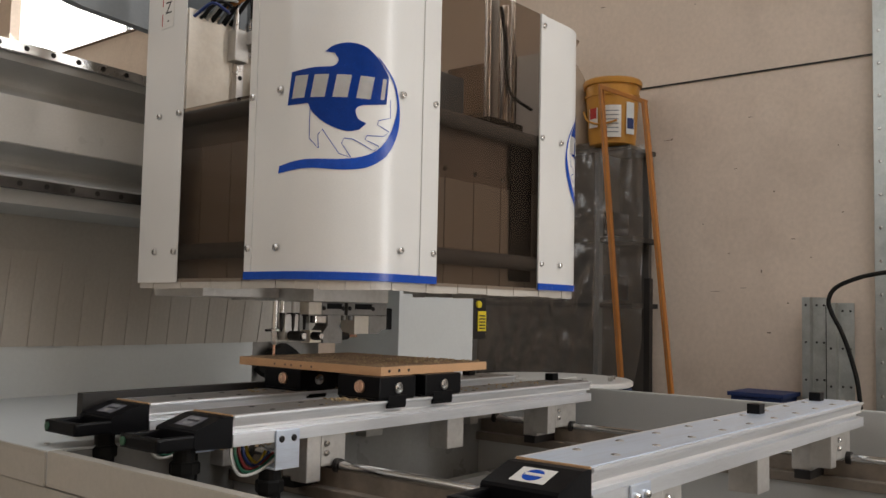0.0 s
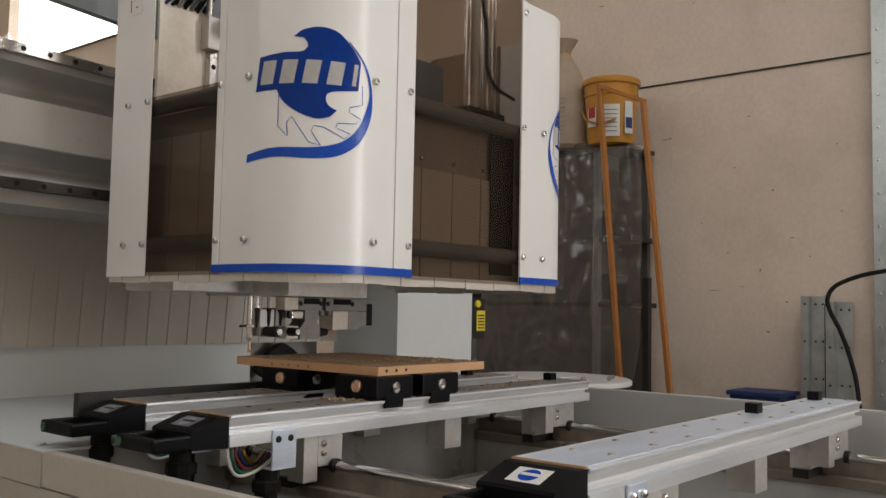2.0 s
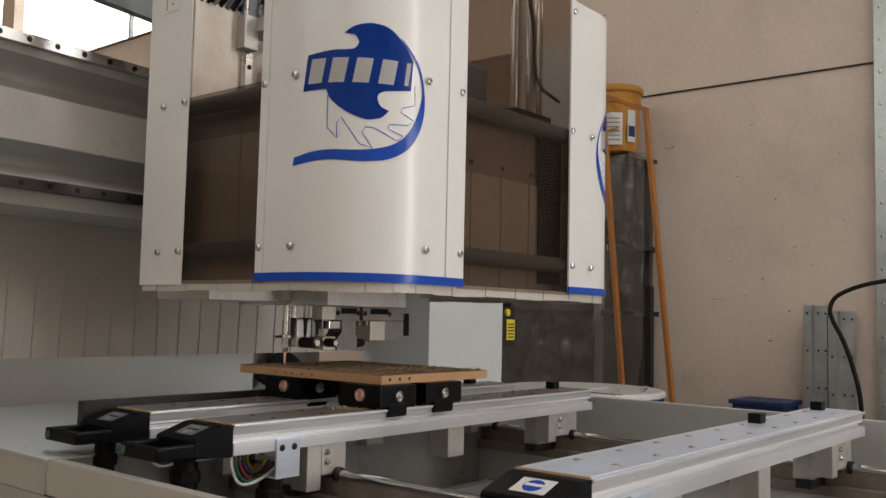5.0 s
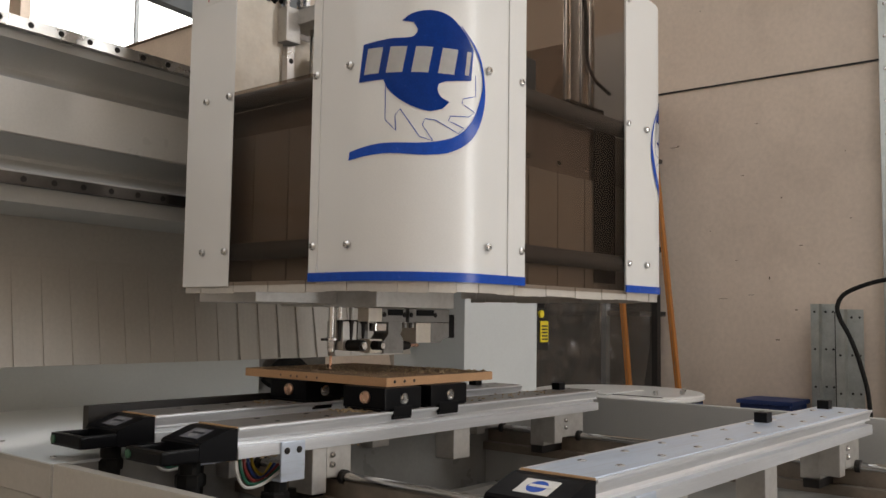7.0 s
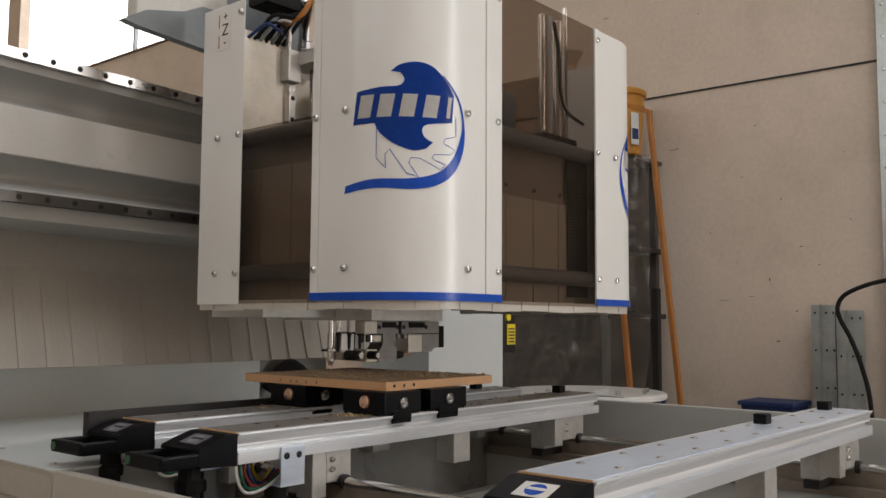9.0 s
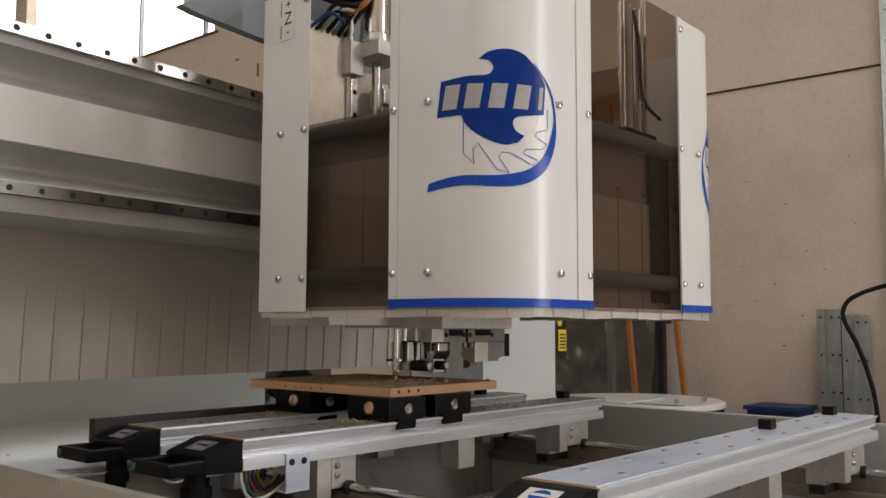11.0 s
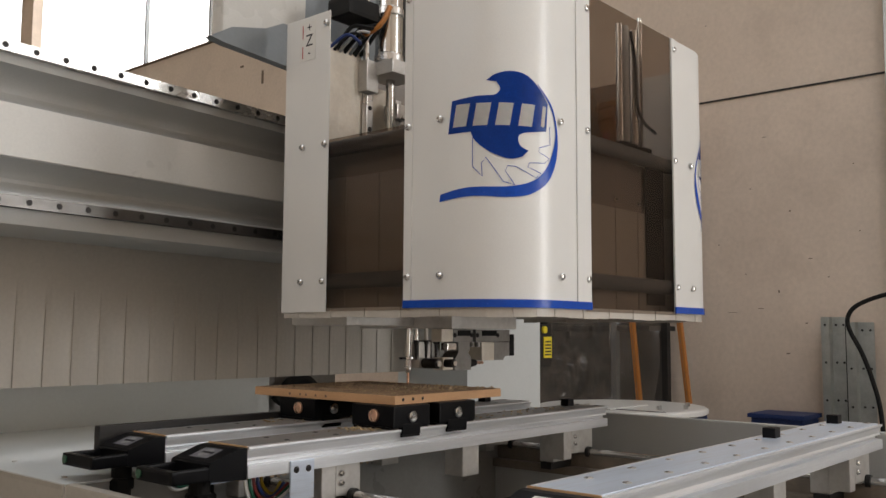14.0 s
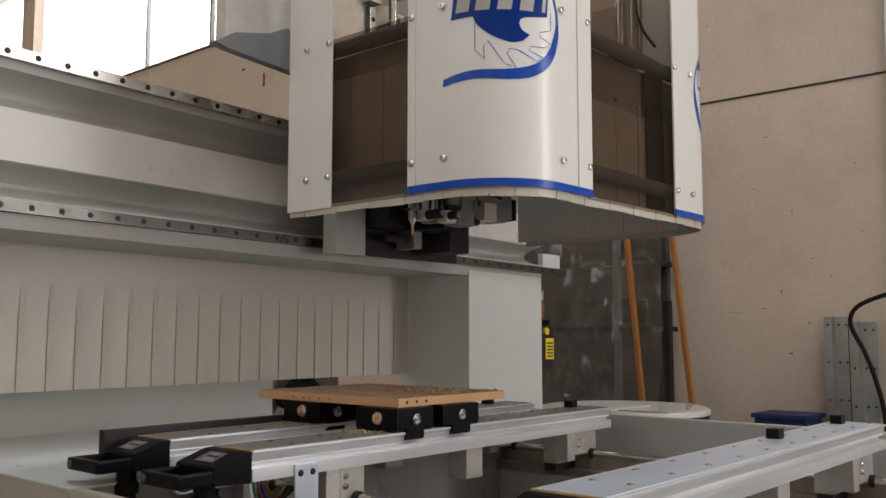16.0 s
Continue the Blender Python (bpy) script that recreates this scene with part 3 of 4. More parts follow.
chips("wood_chips", "loose light brown wood chips and dust", [
    (0.44, 0.83, 0.81, 1.31, B + 0.0752, 480, 0.0016), (0.62, 0.83, 0.81, 1.0, B + 0.0752, 120, 0.0035),
    (0.33, 0.40, 0.80, 0.89, B + 0.0006, 26, 0.0045), (0.2, 0.62, 0.80, 0.89, B + 0.0006, 40, 0.003), (0.72, 1.25, 0.80, 0.89, B + 0.0006, 45, 0.003),
    (0.3, 1.1, 1.07, 1.18, B + 0.0006, 90, 0.004), (0.1, 0.5, 0.95, 1.0, B - 0.0998, 60, 0.005), (-0.15, 0.2, 0.2, 0.7, B - 0.3298, 120, 0.006)])


# ---- the gantry: beam, leg, curtain; its own y is that of the hood's front ----
D = 1.015
gantry = thing("gantry", 0, 0.478, B, "grey machine gantry with rails, leg and strip curtain", "gantry")
def fillet(y0, z0, y1, z1, deep, n=9):
    """A hollow of the beam's face from one edge to the next, as a rounded trough."""
    return [(y0 + (y1 - y0) * i / n + deep * math.sin(math.pi * i / n) ** 0.8, z0 + (z1 - z0) * i / n) for i in range(1, n)]


BEAM = [(D, 0.506), (D, 0.545)] + fillet(D, 0.545, D + 0.012, 0.630, 0.085) + [(D + 0.012, 0.630), (D + 0.012, 0.762)] + fillet(D + 0.012, 0.762, D, 0.852, 0.075) + \
       [(D, 0.852), (D, 0.896), (D + 0.01, 0.898), (D + 0.36, 0.898), (D + 0.36, 0.49), (D + 0.30, 0.472), (D + 0.01, 0.472)]


def sag(bm):
    """The beam stands a little out of level."""
    for v in bm.verts:
        v.co.z -= (v.co.x + 0.2) * (0.0155 + 0.043 * max(0.0, v.co.z - 0.52))
    return bm


beam = prism(BEAM, -1.4, 2.03)
part("beam", sag(beam), GREY, gantry, "grey painted beam", True)
part("band", sag(box(-1.4, 2.03, D + 0.004, D + 0.0115, 0.632, 0.760, 0.002)), BAND, gantry, "pale flat band")
for z, nm in ((0.523, "lower"), (0.888, "upper")):
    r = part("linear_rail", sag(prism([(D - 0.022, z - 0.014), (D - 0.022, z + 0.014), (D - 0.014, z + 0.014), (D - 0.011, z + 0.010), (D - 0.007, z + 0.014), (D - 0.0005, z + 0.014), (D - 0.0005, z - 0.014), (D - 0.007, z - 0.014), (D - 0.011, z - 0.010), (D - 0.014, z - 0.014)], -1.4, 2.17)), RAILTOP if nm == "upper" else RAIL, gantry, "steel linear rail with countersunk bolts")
    hole = part("bolt_hole", lathe([(0.0075, 0), (0.0075, 0.0008)], 12), DARK, r)
    hole.matrix_basis = pose(-0.35, D - 0.022, z, 90, 0, 0)
    fall = lambda x: z - (x + 0.2) * (0.0155 + 0.043 * (z - 0.52))
    for k in range(1, 34):
        again(hole, pose(-0.35 + 0.0735 * k, D - 0.022, fall(-0.35 + 0.0735 * k), 90, 0, 0))
leg = prism([(1.55, -0.55), (2.03, -0.55), (2.03, 0.471), (1.55, 0.471)], D + 0.004, D + 0.36, "y")
part("leg", leg, PALE, gantry, "pale grey upright leg")
part("leg_foot", box(1.6, 2.0, D + 0.03, D + 0.34, -0.93, -0.55), GREY, gantry)
part("foot_fork", box(2.03, 2.05, D + 0.05, D + 0.12, -0.1, -0.01, 0.004), DARK, gantry)
# strip curtain
part("curtain_sheet", box(-1.3, 1.545, 1.328, 1.332, 0.362, 0.475), STRIP, gantry, "upper sheet of the curtain")
STRIPS = []
s0 = bmesh.new()
_cols = []
for i in range(6):
    u = i / 5
    yy = -0.0055 * (1 - u) ** 3
    _cols.append([s0.verts.new((-0.0405 - 0.0035 * f_ + (0.081 + 0.007 * f_) * u, yy * f_ + dy, zz)) for dy, zz, f_ in ((0, -0.295, 1.0), (0, -0.09, 0.7), (0, 0.0, 0.0), (0.003, 0.0, 0.0), (0.003, -0.09, 0.7), (0.003, -0.295, 1.0))])
for p, q in zip(_cols, _cols[1:]):
    for j in range(6):
        s0.faces.new((p[j], q[j], q[(j + 1) % 6], p[(j + 1) % 6]))
s0.faces.new(_cols[0])
s0.faces.new(_cols[-1][::-1])
s0 = part("curtain_strip", s0, STRIP, gantry, "hanging pale rubber strip")
for k in range(30):
    m = pose(1.50 - 0.081 * k, 1.328, 0.362)
    if k == 0:
        s0.matrix_basis = m
        STRIPS.append(s0)
    else:
        STRIPS.append(again(s0, m))
# lubricator and warning plate on the leg's outer side
part("plate_holder", box(2.06, 2.20, D + 0.06, D + 0.075, 0.08, 0.26, 0.002), DARK, gantry)
part("warning_plate", box(2.135, 2.195, D + 0.054, D + 0.059, 0.115, 0.205, 0.002), YELLOW, gantry, "yellow warning plate")
for k in range(5):
    part("text_bar", box(2.143, 2.187, D + 0.0525, D + 0.0538, 0.125 + 0.014 * k, 0.131 + 0.014 * k), INK, gantry)
part("oil_bowl", lathe([(0.02, 0), (0.034, 0.01), (0.036, 0.05), (0.036, 0.09)], 20, centre=(2.14, D + 0.11, 0.28)), AMBER, gantry, "amber oil bowl", True)
part("oil_cap", lathe([(0.037, 0), (0.037, 0.04), (0.02, 0.05)], 20, centre=(2.14, D + 0.11, 0.371)), STEEL, gantry)
part("valve", rod((2.14, D + 0.05, 0.235), (2.14, D + 0.07, 0.235), 0.016), YELLOW, gantry)
part("valve_body", box(2.07, 2.19, D + 0.07, D + 0.15, 0.2, 0.285, 0.008), BLACK, gantry)
part("rail_end_cover", box(2.03, 2.16, D - 0.005, D + 0.02, 0.50, 0.56, 0.004), PALE, gantry)
# round tool magazine on the leg's outer side
MX, MY, MZ = 2.42, 0.86, -0.125
disc = part("tool_magazine", lathe([(0.27, 0.0), (0.355, 0.006), (0.365, 0.012), (0.365, 0.028), (0.355, 0.034), (0.0005, 0.036)], 64, centre=(MX, MY, MZ)), WHITE, gantry, "round white magazine cover")
part("magazine_band", lathe([(0.358, -0.07), (0.358, 0.001), (0.3, 0.001)], 64, centre=(MX, MY, MZ)), BLUEBIN, disc, "blue rim band")
part("magazine_lid", box(MX - 0.27, MX + 0.05, MY - 0.1, MY + 0.08, MZ + 0.0365, MZ + 0.042, 0.002), WHITE, disc)
part("slot", box(MX - 0.22, MX - 0.215, MY - 0.32, MY + 0.05, MZ + 0.0362, MZ + 0.0385), DARK, disc)
part("magazine_column", rod((MX, MY, -0.9), (MX, MY, MZ - 0.06), 0.12), GREY, gantry)
part("magazine_arm", box(2.0, MX, MY - 0.06, D + 0.2, -0.45, -0.3), GREY, gantry)
for dx, dy in ((-0.12, -0.24), (0.1, -0.26), (-0.25, 0.02), (0.0, -0.3)):
    part("catch", box(MX + dx - 0.012, MX + dx + 0.012, MY + dy - 0.006, MY + dy + 0.006, MZ + 0.037, MZ + 0.055, 0.002), STEEL, disc)

# ---- the carriage that runs on the beam ----
carriage = thing("carriage", 0.44, 0.478, B, "dark steel carriage running on the beam's rails", "carriage")
part("carriage_plate", box(0.32, 0.93, D - 0.085, D - 0.06, 0.475, 1.45, 0.004), DARK, carriage)
part("side_cheek", box(0.315, 0.44, D - 0.12, D - 0.06, 0.468, 0.66, 0.004), GREY, carriage, "pale grey cheek plate")
for z in (0.523, 0.888):
    for x in (0.36, 0.78):
        b = part("rail_block", box(x, x + 0.12, D - 0.06, D - 0.003, z - 0.035, z + 0.035, 0.004), STEEL, carriage)
        screw(b, x + 0.02, D - 0.03, z - 0.035, "-z", BOLT)
        screw(b, x + 0.10, D - 0.03, z - 0.035, "-z", BOLT)
part("column", box(0.46, 0.66, D - 0.2, D - 0.085, 0.56, 1.45, 0.005), DARK, carriage)
part("motor", box(0.55, 0.66, D - 0.35, D - 0.2, 0.55, 0.70, 0.01), BLACK, carriage)
part("motor", box(0.70, 0.80, D - 0.25, D - 0.09, 0.49, 0.62, 0.01), DARK, carriage)
part("clamp_bar", rod((0.5, D - 0.15, 0.53), (0.82, D - 0.15, 0.53), 0.012), DARK, carriage)
part("fitting", box(0.60, 0.64, D - 0.18, D - 0.1, 0.5, 0.56, 0.004), DULL, carriage)
part("duct_box", box(-0.165, 0.115, D - 0.21, D - 0.16, 0.985, 1.5, 0.006), BAND, carriage, "grey duct box")
part("duct_bracket", prism([(-0.205, 0.980), (-0.16, 0.972), (0.20, 0.945), (0.20, 1.075), (0.03, 1.075), (-0.03, 1.045), (-0.14, 1.02)], D - 0.215, D - 0.185, "y"), SLATE, carriage, "slate-grey bracket")
part("duct_flap", box(0.1155, 0.42, D - 0.205, D - 0.165, 1.03, 1.5, 0.004), SLATE, carriage)
part("tie_bar", box(-0.02, 0.5, D - 0.184, D - 0.14, 1.0, 1.05), DARK, carriage)


# ---- the machining head under its hood ----
R, W = 0.18, 1.085
QA = R * math.pi / 4
QB = QA + W - 2 * R + 2 * QA  # end of the second corner


def hood(s, off=0.0):
    """The hood's outline in plan: s metres along it from the middle of the near corner; off: metres outwards."""
    r = R + off
    if s < -QA:
        return (-off, R - s - QA)
    if s <= QA:
        a = math.radians(225) + s / R
        return (R + r * math.cos(a), R + r * math.sin(a))
    if s <= QA + W - 2 * R:
        return (R + s - QA, -off)
    if s <= QB:
        a = math.radians(270) + (s - QA - W + 2 * R) / R
        return (W - R + r * math.cos(a), R + r * math.sin(a))
    return (W + off, R + s - QB)


def sheet(s0, s1, z0, z1, outer=0.0, thick=0.002, bm=None):
    """A bent sheet that follows the hood's outline."""
    bm = bm or bmesh.new()
    n = max(1, int((s1 - s0) / 0.012))
    rows = []
    for i in range(n + 1):
        s = s0 + (s1 - s0) * i / n
        a, b = hood(s, outer), hood(s, outer - thick)
        rows.append([bm.verts.new((*a, z0)), bm.verts.new((*a, z1)), bm.verts.new((*b, z1)), bm.verts.new((*b, z0))])
    for p, q in zip(rows, rows[1:]):
        for j in range(4):
            bm.faces.new((p[j], q[j], q[(j + 1) % 4], p[(j + 1) % 4]))
    bm.faces.new(rows[0])
    bm.faces.new(rows[-1][::-1])
    return bm


def decal(outline, off, mid=0.0):
    """A flat outline in (s, z) laid on the bent hood."""
    bm = bmesh.new()
    bm.faces.new([bm.verts.new((s, z, 0)) for s, z in outline])
    bmesh.ops.triangulate(bm, faces=bm.faces)
    for _ in range(6):
        es = [e for e in bm.edges if abs(e.verts[0].co.x - e.verts[1].co.x) > 0.012]
        if not es:
            break
        bmesh.ops.subdivide_edges(bm, edges=es, cuts=1)
        bmesh.ops.triangulate(bm, faces=bm.faces)
    for v in bm.verts:
        v.co = Vector((*hood(v.co.x + mid, off), v.co.y))
    bmesh.ops.extrude_face_region(bm, geom=bm.faces[:])
    return bm


def curve(points, steps=5):
    """A smooth line through points of the plane."""
    ps = [Vector(p) for p in points]
    ps = [2 * ps[0] - ps[1]] + ps + [2 * ps[-1] - ps[-2]]
    out = []
    for k in range(1, len(ps) - 2):
        p0, p1, p2, p3 = ps[k - 1:k + 3]
        for i in range(steps):
            t = i / steps
            out.append(0.5 * (2 * p1 + (p2 - p0) * t + (2 * p0 - 5 * p1 + 4 * p2 - p3) * t * t + (3 * p1 - p0 - 3 * p2 + p3) * t ** 3))
    return out + [ps[-2]]


def ribbon(inner, outer, off, mid):
    bm = bmesh.new()
    a = [bm.verts.new((*hood(p[0] + mid, off), p[1])) for p in inner]
    b = [bm.verts.new((*hood(p[0] + mid, off), p[1])) for p in outer]
    for i in range(len(a) - 1):
        bm.faces.new((a[i], a[i + 1], b[i + 1], b[i]))
    return bm


def thin_line(points, width, off, mid):
    ps = []
    for p, q in zip(points, points[1:]):
        p, q = Vector(p), Vector(q)
        k = max(1, int((q - p).length / 0.01))
        ps += [(p + (q - p) * i / k, (q - p).normalized()) for i in range(k)]
    ps.append((Vector(points[-1]), (Vector(points[-1]) - Vector(points[-2])).normalized()))
    w = width / 2
    return ribbon([p + Vector((-d.y, d.x)) * w for p, d in ps], [p - Vector((-d.y, d.x)) * w for p, d in ps], off, mid)


ZLO, ZHI = -0.072, 0.703
head = thing("machining_head", 0.44, 0.478, B + 0.33, "white sheet-metal hood with smoked windows over drilling spindles", "machining head")
HOODSCREW = screw_mesh(0.0085, 0.006)
panel_c = part("hood_panel", sheet(-0.265, 0.286, ZLO, ZHI), WHITE, head, "bent white corner panel with a blue wave mark", True)
panel_l = part("hood_panel", sheet(-0.706, -0.534, ZLO - 0.006, ZHI), WHITE, head, "narrow white side panel", True)
panel_r = part("hood_panel", sheet(0.725, 1.283, ZLO, ZHI), WHITE, head, "bent white corner panel with a blue wave mark", True)
panel_b = part("hood_panel", sheet(1.55, 1.72, ZLO, ZHI), WHITE, head, "narrow white side panel", True)
for p, s0, s1 in ((panel_c, -0.265, -0.241), (panel_c, 0.226, 0.286), (panel_r, 0.725, 0.748)):
    part("flange", sheet(s0, s1, ZLO, ZHI, 0.003, 0.0028), WHITE, p, smooth=True)
part("blue_stripe", sheet(-0.2655, 0.2865, ZLO, ZLO + 0.018, 0.0042, 0.0040), BLUE, panel_c, "blue vinyl stripe", True)
part("blue_stripe", sheet(0.7245, 1.284, ZLO, ZLO + 0.018, 0.0042, 0.0040), BLUE, panel_r, "blue vinyl stripe", True)
part("smoked_window", sheet(-0.55, -0.25, ZLO - 0.004, 0.362, -0.003, 0.003), SMOKE, head, "brown smoked window sheet", True)
part("smoked_window", sheet(0.272, 0.74, ZLO - 0.004, ZHI, -0.003, 0.003), SMOKE, head, "brown smoked window sheet", True)
part("smoked_window", sheet(1.27, 1.56, ZLO - 0.004, ZHI, -0.003, 0.003), SMOKE, head, "brown smoked window sheet", True)
for s0, s1 in ((-0.70, -0.2), (0.2, 0.80), (1.22, 1.7)):
    for z in (0.342, 0.000):
        a, b = hood(s0, -0.027), hood(s1, -0.027)
        part("frame_tube", rod((*a, z), (*b, z), 0.020, n=16), SLATE, head, "dark rounded frame tube", True)
for s, z, p, f in ((-0.154, 0.0, panel_c, "-x"), (-0.156, 0.357, panel_c, "-x"), (0.158, 0.0, panel_c, "-y"), (0.155, 0.357, panel_c, "-y"), (-0.253, 0.0, panel_c, "-x"), (-0.253, 0.352, panel_c, "-x"),
                   (0.272, 0.0, panel_c, "-y"), (0.2695, 0.357, panel_c, "-y"), (0.272, 0.66, panel_c, "-y"), (-0.253, 0.66, panel_c, "-x"), (-0.629, 0.0, panel_l, "-x"), (-0.632, 0.352, panel_l, "-x"), (-0.546, 0.0, panel_l, "-x"), (-0.546, 0.352, panel_l, "-x"),
                   (-0.546, 0.672, panel_l, "-x"), (0.739, 0.0, panel_r, "-y"), (0.735, 0.352, panel_r, "-y"), (0.739, 0.672, panel_r, "-y"), (0.835, 0.0, panel_r, "-y"), (0.835, 0.352, panel_r, "-y")):
    x, y = hood(s, 0.003)
    screw(p, x, y, z, f, HOODSCREW)

# wave mark on both bent panels: plain shapes
BODY = curve([(-0.040, 0.434), (-0.019, 0.449), (0.017, 0.456), (0.054, 0.448), (0.087, 0.420), (0.110, 0.389)]) + [Vector((0.105, 0.326))] + \
    curve([(0.045, 0.317), (0.034, 0.311), (0.031, 0.300), (0.038, 0.286), (0.056, 0.277)]) + curve([(0.040, 0.262), (0.010, 0.257), (-0.032, 0.272), (-0.064, 0.297), (-0.076, 0.319)]) + \
    [Vector((-0.132, 0.318)), Vector((-0.122, 0.393))] + curve([(-0.060, 0.400), (-0.024, 0.401), (-0.012, 0.409), (-0.010, 0.418), (-0.018, 0.431)])
TAIL_IN = curve([(-0.154, 0.183), (-0.081, 0.194), (0.006, 0.195), (0.067, 0.210), (0.107, 0.245), (0.132, 0.299), (0.136, 0.337), (0.120, 0.382), (0.080, 0.430)], 6)
TAIL_OUT = curve([(-0.157, 0.166), (-0.074, 0.174), (0.007, 0.171), (0.064, 0.181), (0.112, 0.214), (0.141, 0.269), (0.145, 0.325), (0.127, 0.382), (0.081, 0.432)], 6)
SAW = [(-0.071, 0.307), (-0.071, 0.24), (-0.049, 0.218), (-0.051, 0.248), (-0.041, 0.26), (-0.003, 0.206), (0.023, 0.199), (0.002, 0.229), (0.007, 0.241), (0.026, 0.24), (0.075, 0.217), (0.088, 0.229), (0.054, 0.24), (0.058, 0.25), (0.099, 0.253), (0.114, 0.265), (0.083, 0.277), (0.085, 0.287), (0.117, 0.297), (0.116, 0.339)]
for p, mid, flip in ((panel_c, 0.0, 1), (panel_r, QA + W - 2 * R + QA, -1)):
    turned = lambda pts: [Vector((q[0] * flip, q[1])) for q in pts]
    mark = part("wave_mark", decal(turned(BODY), 0.0013, mid), BLUE, p, "blue wave-shaped mark", True)
    part("wave_tail", ribbon(turned(TAIL_IN), turned(TAIL_OUT), 0.0013, mid), BLUE, mark, smooth=True)
    part("saw_outline", thin_line(turned(SAW), 0.0016, 0.0012, mid), BLUE, mark)
    for k, c in enumerate((-0.098, -0.050, 0.0, 0.052)):
        part("block", decal([(c - 0.021, 0.332), (c + 0.012, 0.332), (c + 0.021, 0.383), (c - 0.012, 0.383)], 0.0019, mid), WHITEMATTE, mark)
    part("bright_line", decal([(0.088, 0.335), (0.098, 0.335), (0.104, 0.383), (0.094, 0.383)], 0.0019, mid), WHITEMATTE, mark)

# pale strips that hang inside the hood
n = int(2.40 / 0.06)
for k in range(n):
    a = -0.70 + 2.40 * k / n
    top = 0.27 if a < -0.1 else 0.20
    part("hood_strip", sheet(a, a + 2.40 / n - 0.0012, -0.080, top, -0.052 - 0.002 * (k % 2), 0.003), STRIP, head)
    part("rim_strip", sheet(a, a + 2.40 / n - 0.0014, -0.092 + 0.0015 * math.sin(5 * k), -0.068, -0.0045 - 0.0012 * (k % 2), 0.003), STRIP, head)
for s0_, s1_, z in ((-0.70, -0.11, 0.262), (-0.09, 1.70, 0.196)):
    bar = part("strip_bar", sheet(s0_, s1_, z - 0.012, 0.332, -0.060, 0.004), HOLDER, head, "brown-grey strip holder plate", True)
for s_, z in ((0.30, 0.225), (0.385, 0.225), (0.51, 0.225), (0.635, 0.225)):
    x, y = hood(s_, -0.06)
    screw(bar, x, y, z, "-y", BOLT)
# letter plate on the side panel: an arrow pair and the axis letter
zp = part("axis_sticker", box(-0.0012, -0.0002, 0.628, 0.690, 0.585, 0.690), STICKER, panel_l, "white sticker with axis letter Z and arrows")


def letter(text, size, m, parent):
    cu = bpy.data.curves.new("letter", "FONT")
    cu.body, cu.size, cu.align_x, cu.align_y, cu.extrude = text, size, "CENTER", "CENTER", 0.0002
    cu.materials.append(INK)
    o = new("letter", cu)
    o.parent = parent
    o.matrix_basis = m
    return o


face = Matrix.Rotation(radians(-90), 4, "Z") @ Matrix.Rotation(radians(90), 4, "X")
for text, y, z, size in (("Z", 0.652, 0.637, 0.045), ("+", 0.652, 0.672, 0.035), ("-", 0.652, 0.606, 0.035)):
    letter(text, size, Matrix.Translation((-0.0016, y, z)) @ face, zp)
part("arrow", box(-0.0018, -0.0013, 0.676, 0.679, 0.645, 0.682), REDINK, zp)
part("arrow", box(-0.0018, -0.0013, 0.676, 0.679, 0.592, 0.625), REDINK, zp)

# the ram, cylinders and rails inside
part("ram_plate", box(0.095, 0.235, 0.70, 0.712, 0.30, 0.676, 0.002), PLATE, head, "bright worn metal plate")
part("ram_back", box(0.20, 0.95, 0.80, 0.84, 0.05, 0.70, 0.004), HOLDER, head)
part("ram_face", box(0.255, 0.41, 0.745, 0.755, 0.05, 0.60, 0.003), PLATE, head, "bright slide plate")
part("cylinder", rod((0.307, 0.66, 0.645), (0.307, 0.66, 0.95), 0.040, n=28), CHROME, head, "bright pneumatic cylinder", True)
for z in (0.648, 0.785):
    part("cylinder_ring", lathe([(0.041, 0), (0.043, 0.003), (0.043, 0.022), (0.041, 0.025)], 28, centre=(0.307, 0.66, z)), STEEL, head)
part("cylinder_foot", box(0.262, 0.385, 0.60, 0.72, 0.605, 0.645, 0.004), CAST, head)
part("piston_rod", rod((0.325, 0.67, 0.1), (0.325, 0.67, 0.606), 0.013), CHROME, head, smooth=True)
part("tie_rod", rod((0.236, 0.68, 0.60), (0.236, 0.68, 0.95), 0.009), STEEL, head)
part("rod_clamp", box(0.225, 0.272, 0.665, 0.70, 0.555, 0.645, 0.003), CAST, head)
part("tie_rod", rod((0.352, 0.612, 0.645), (0.352, 0.612, 0.95), 0.006), CHROME, head)
for x in (0.263, 0.382):
    r = part("slide_rail", box(x - 0.012, x + 0.012, 0.69, 0.71, 0.05, 0.56, 0.002), STEEL, head)
    for k in range(8):
        screw(r, x, 0.69, 0.08 + 0.062 * k, "-y", BLACKBOLT)
part("rail_carriage", box(0.362, 0.405, 0.675, 0.73, 0.50, 0.545, 0.003), STEEL, head)
for x, z in ((0.285, 0.385), (0.315, 0.385)):
    part("bore", rod((x, 0.742, z), (x, 0.746, z), 0.009, n=14), DARK, head)
for k in range(6):
    part("cable", hose([(0.11 + 0.02 * k, 0.70, 0.655), (0.135 + 0.02 * k, 0.655, 0.69 + 0.008 * k), (0.17 + 0.018 * k, 0.64, 0.675 + 0.018 * k), (0.22, 0.69, 0.69 + 0.02 * k)], 0.0045, n=6, steps=5), (WIRES[3], RUBBER, GREY, RUBBER, SLATE, RUBBER)[k], head)
part("cable_shell", box(0.12, 0.24, 0.63, 0.72, 0.745, 0.80, 0.012), RUBBER, head, "black cable chain end")
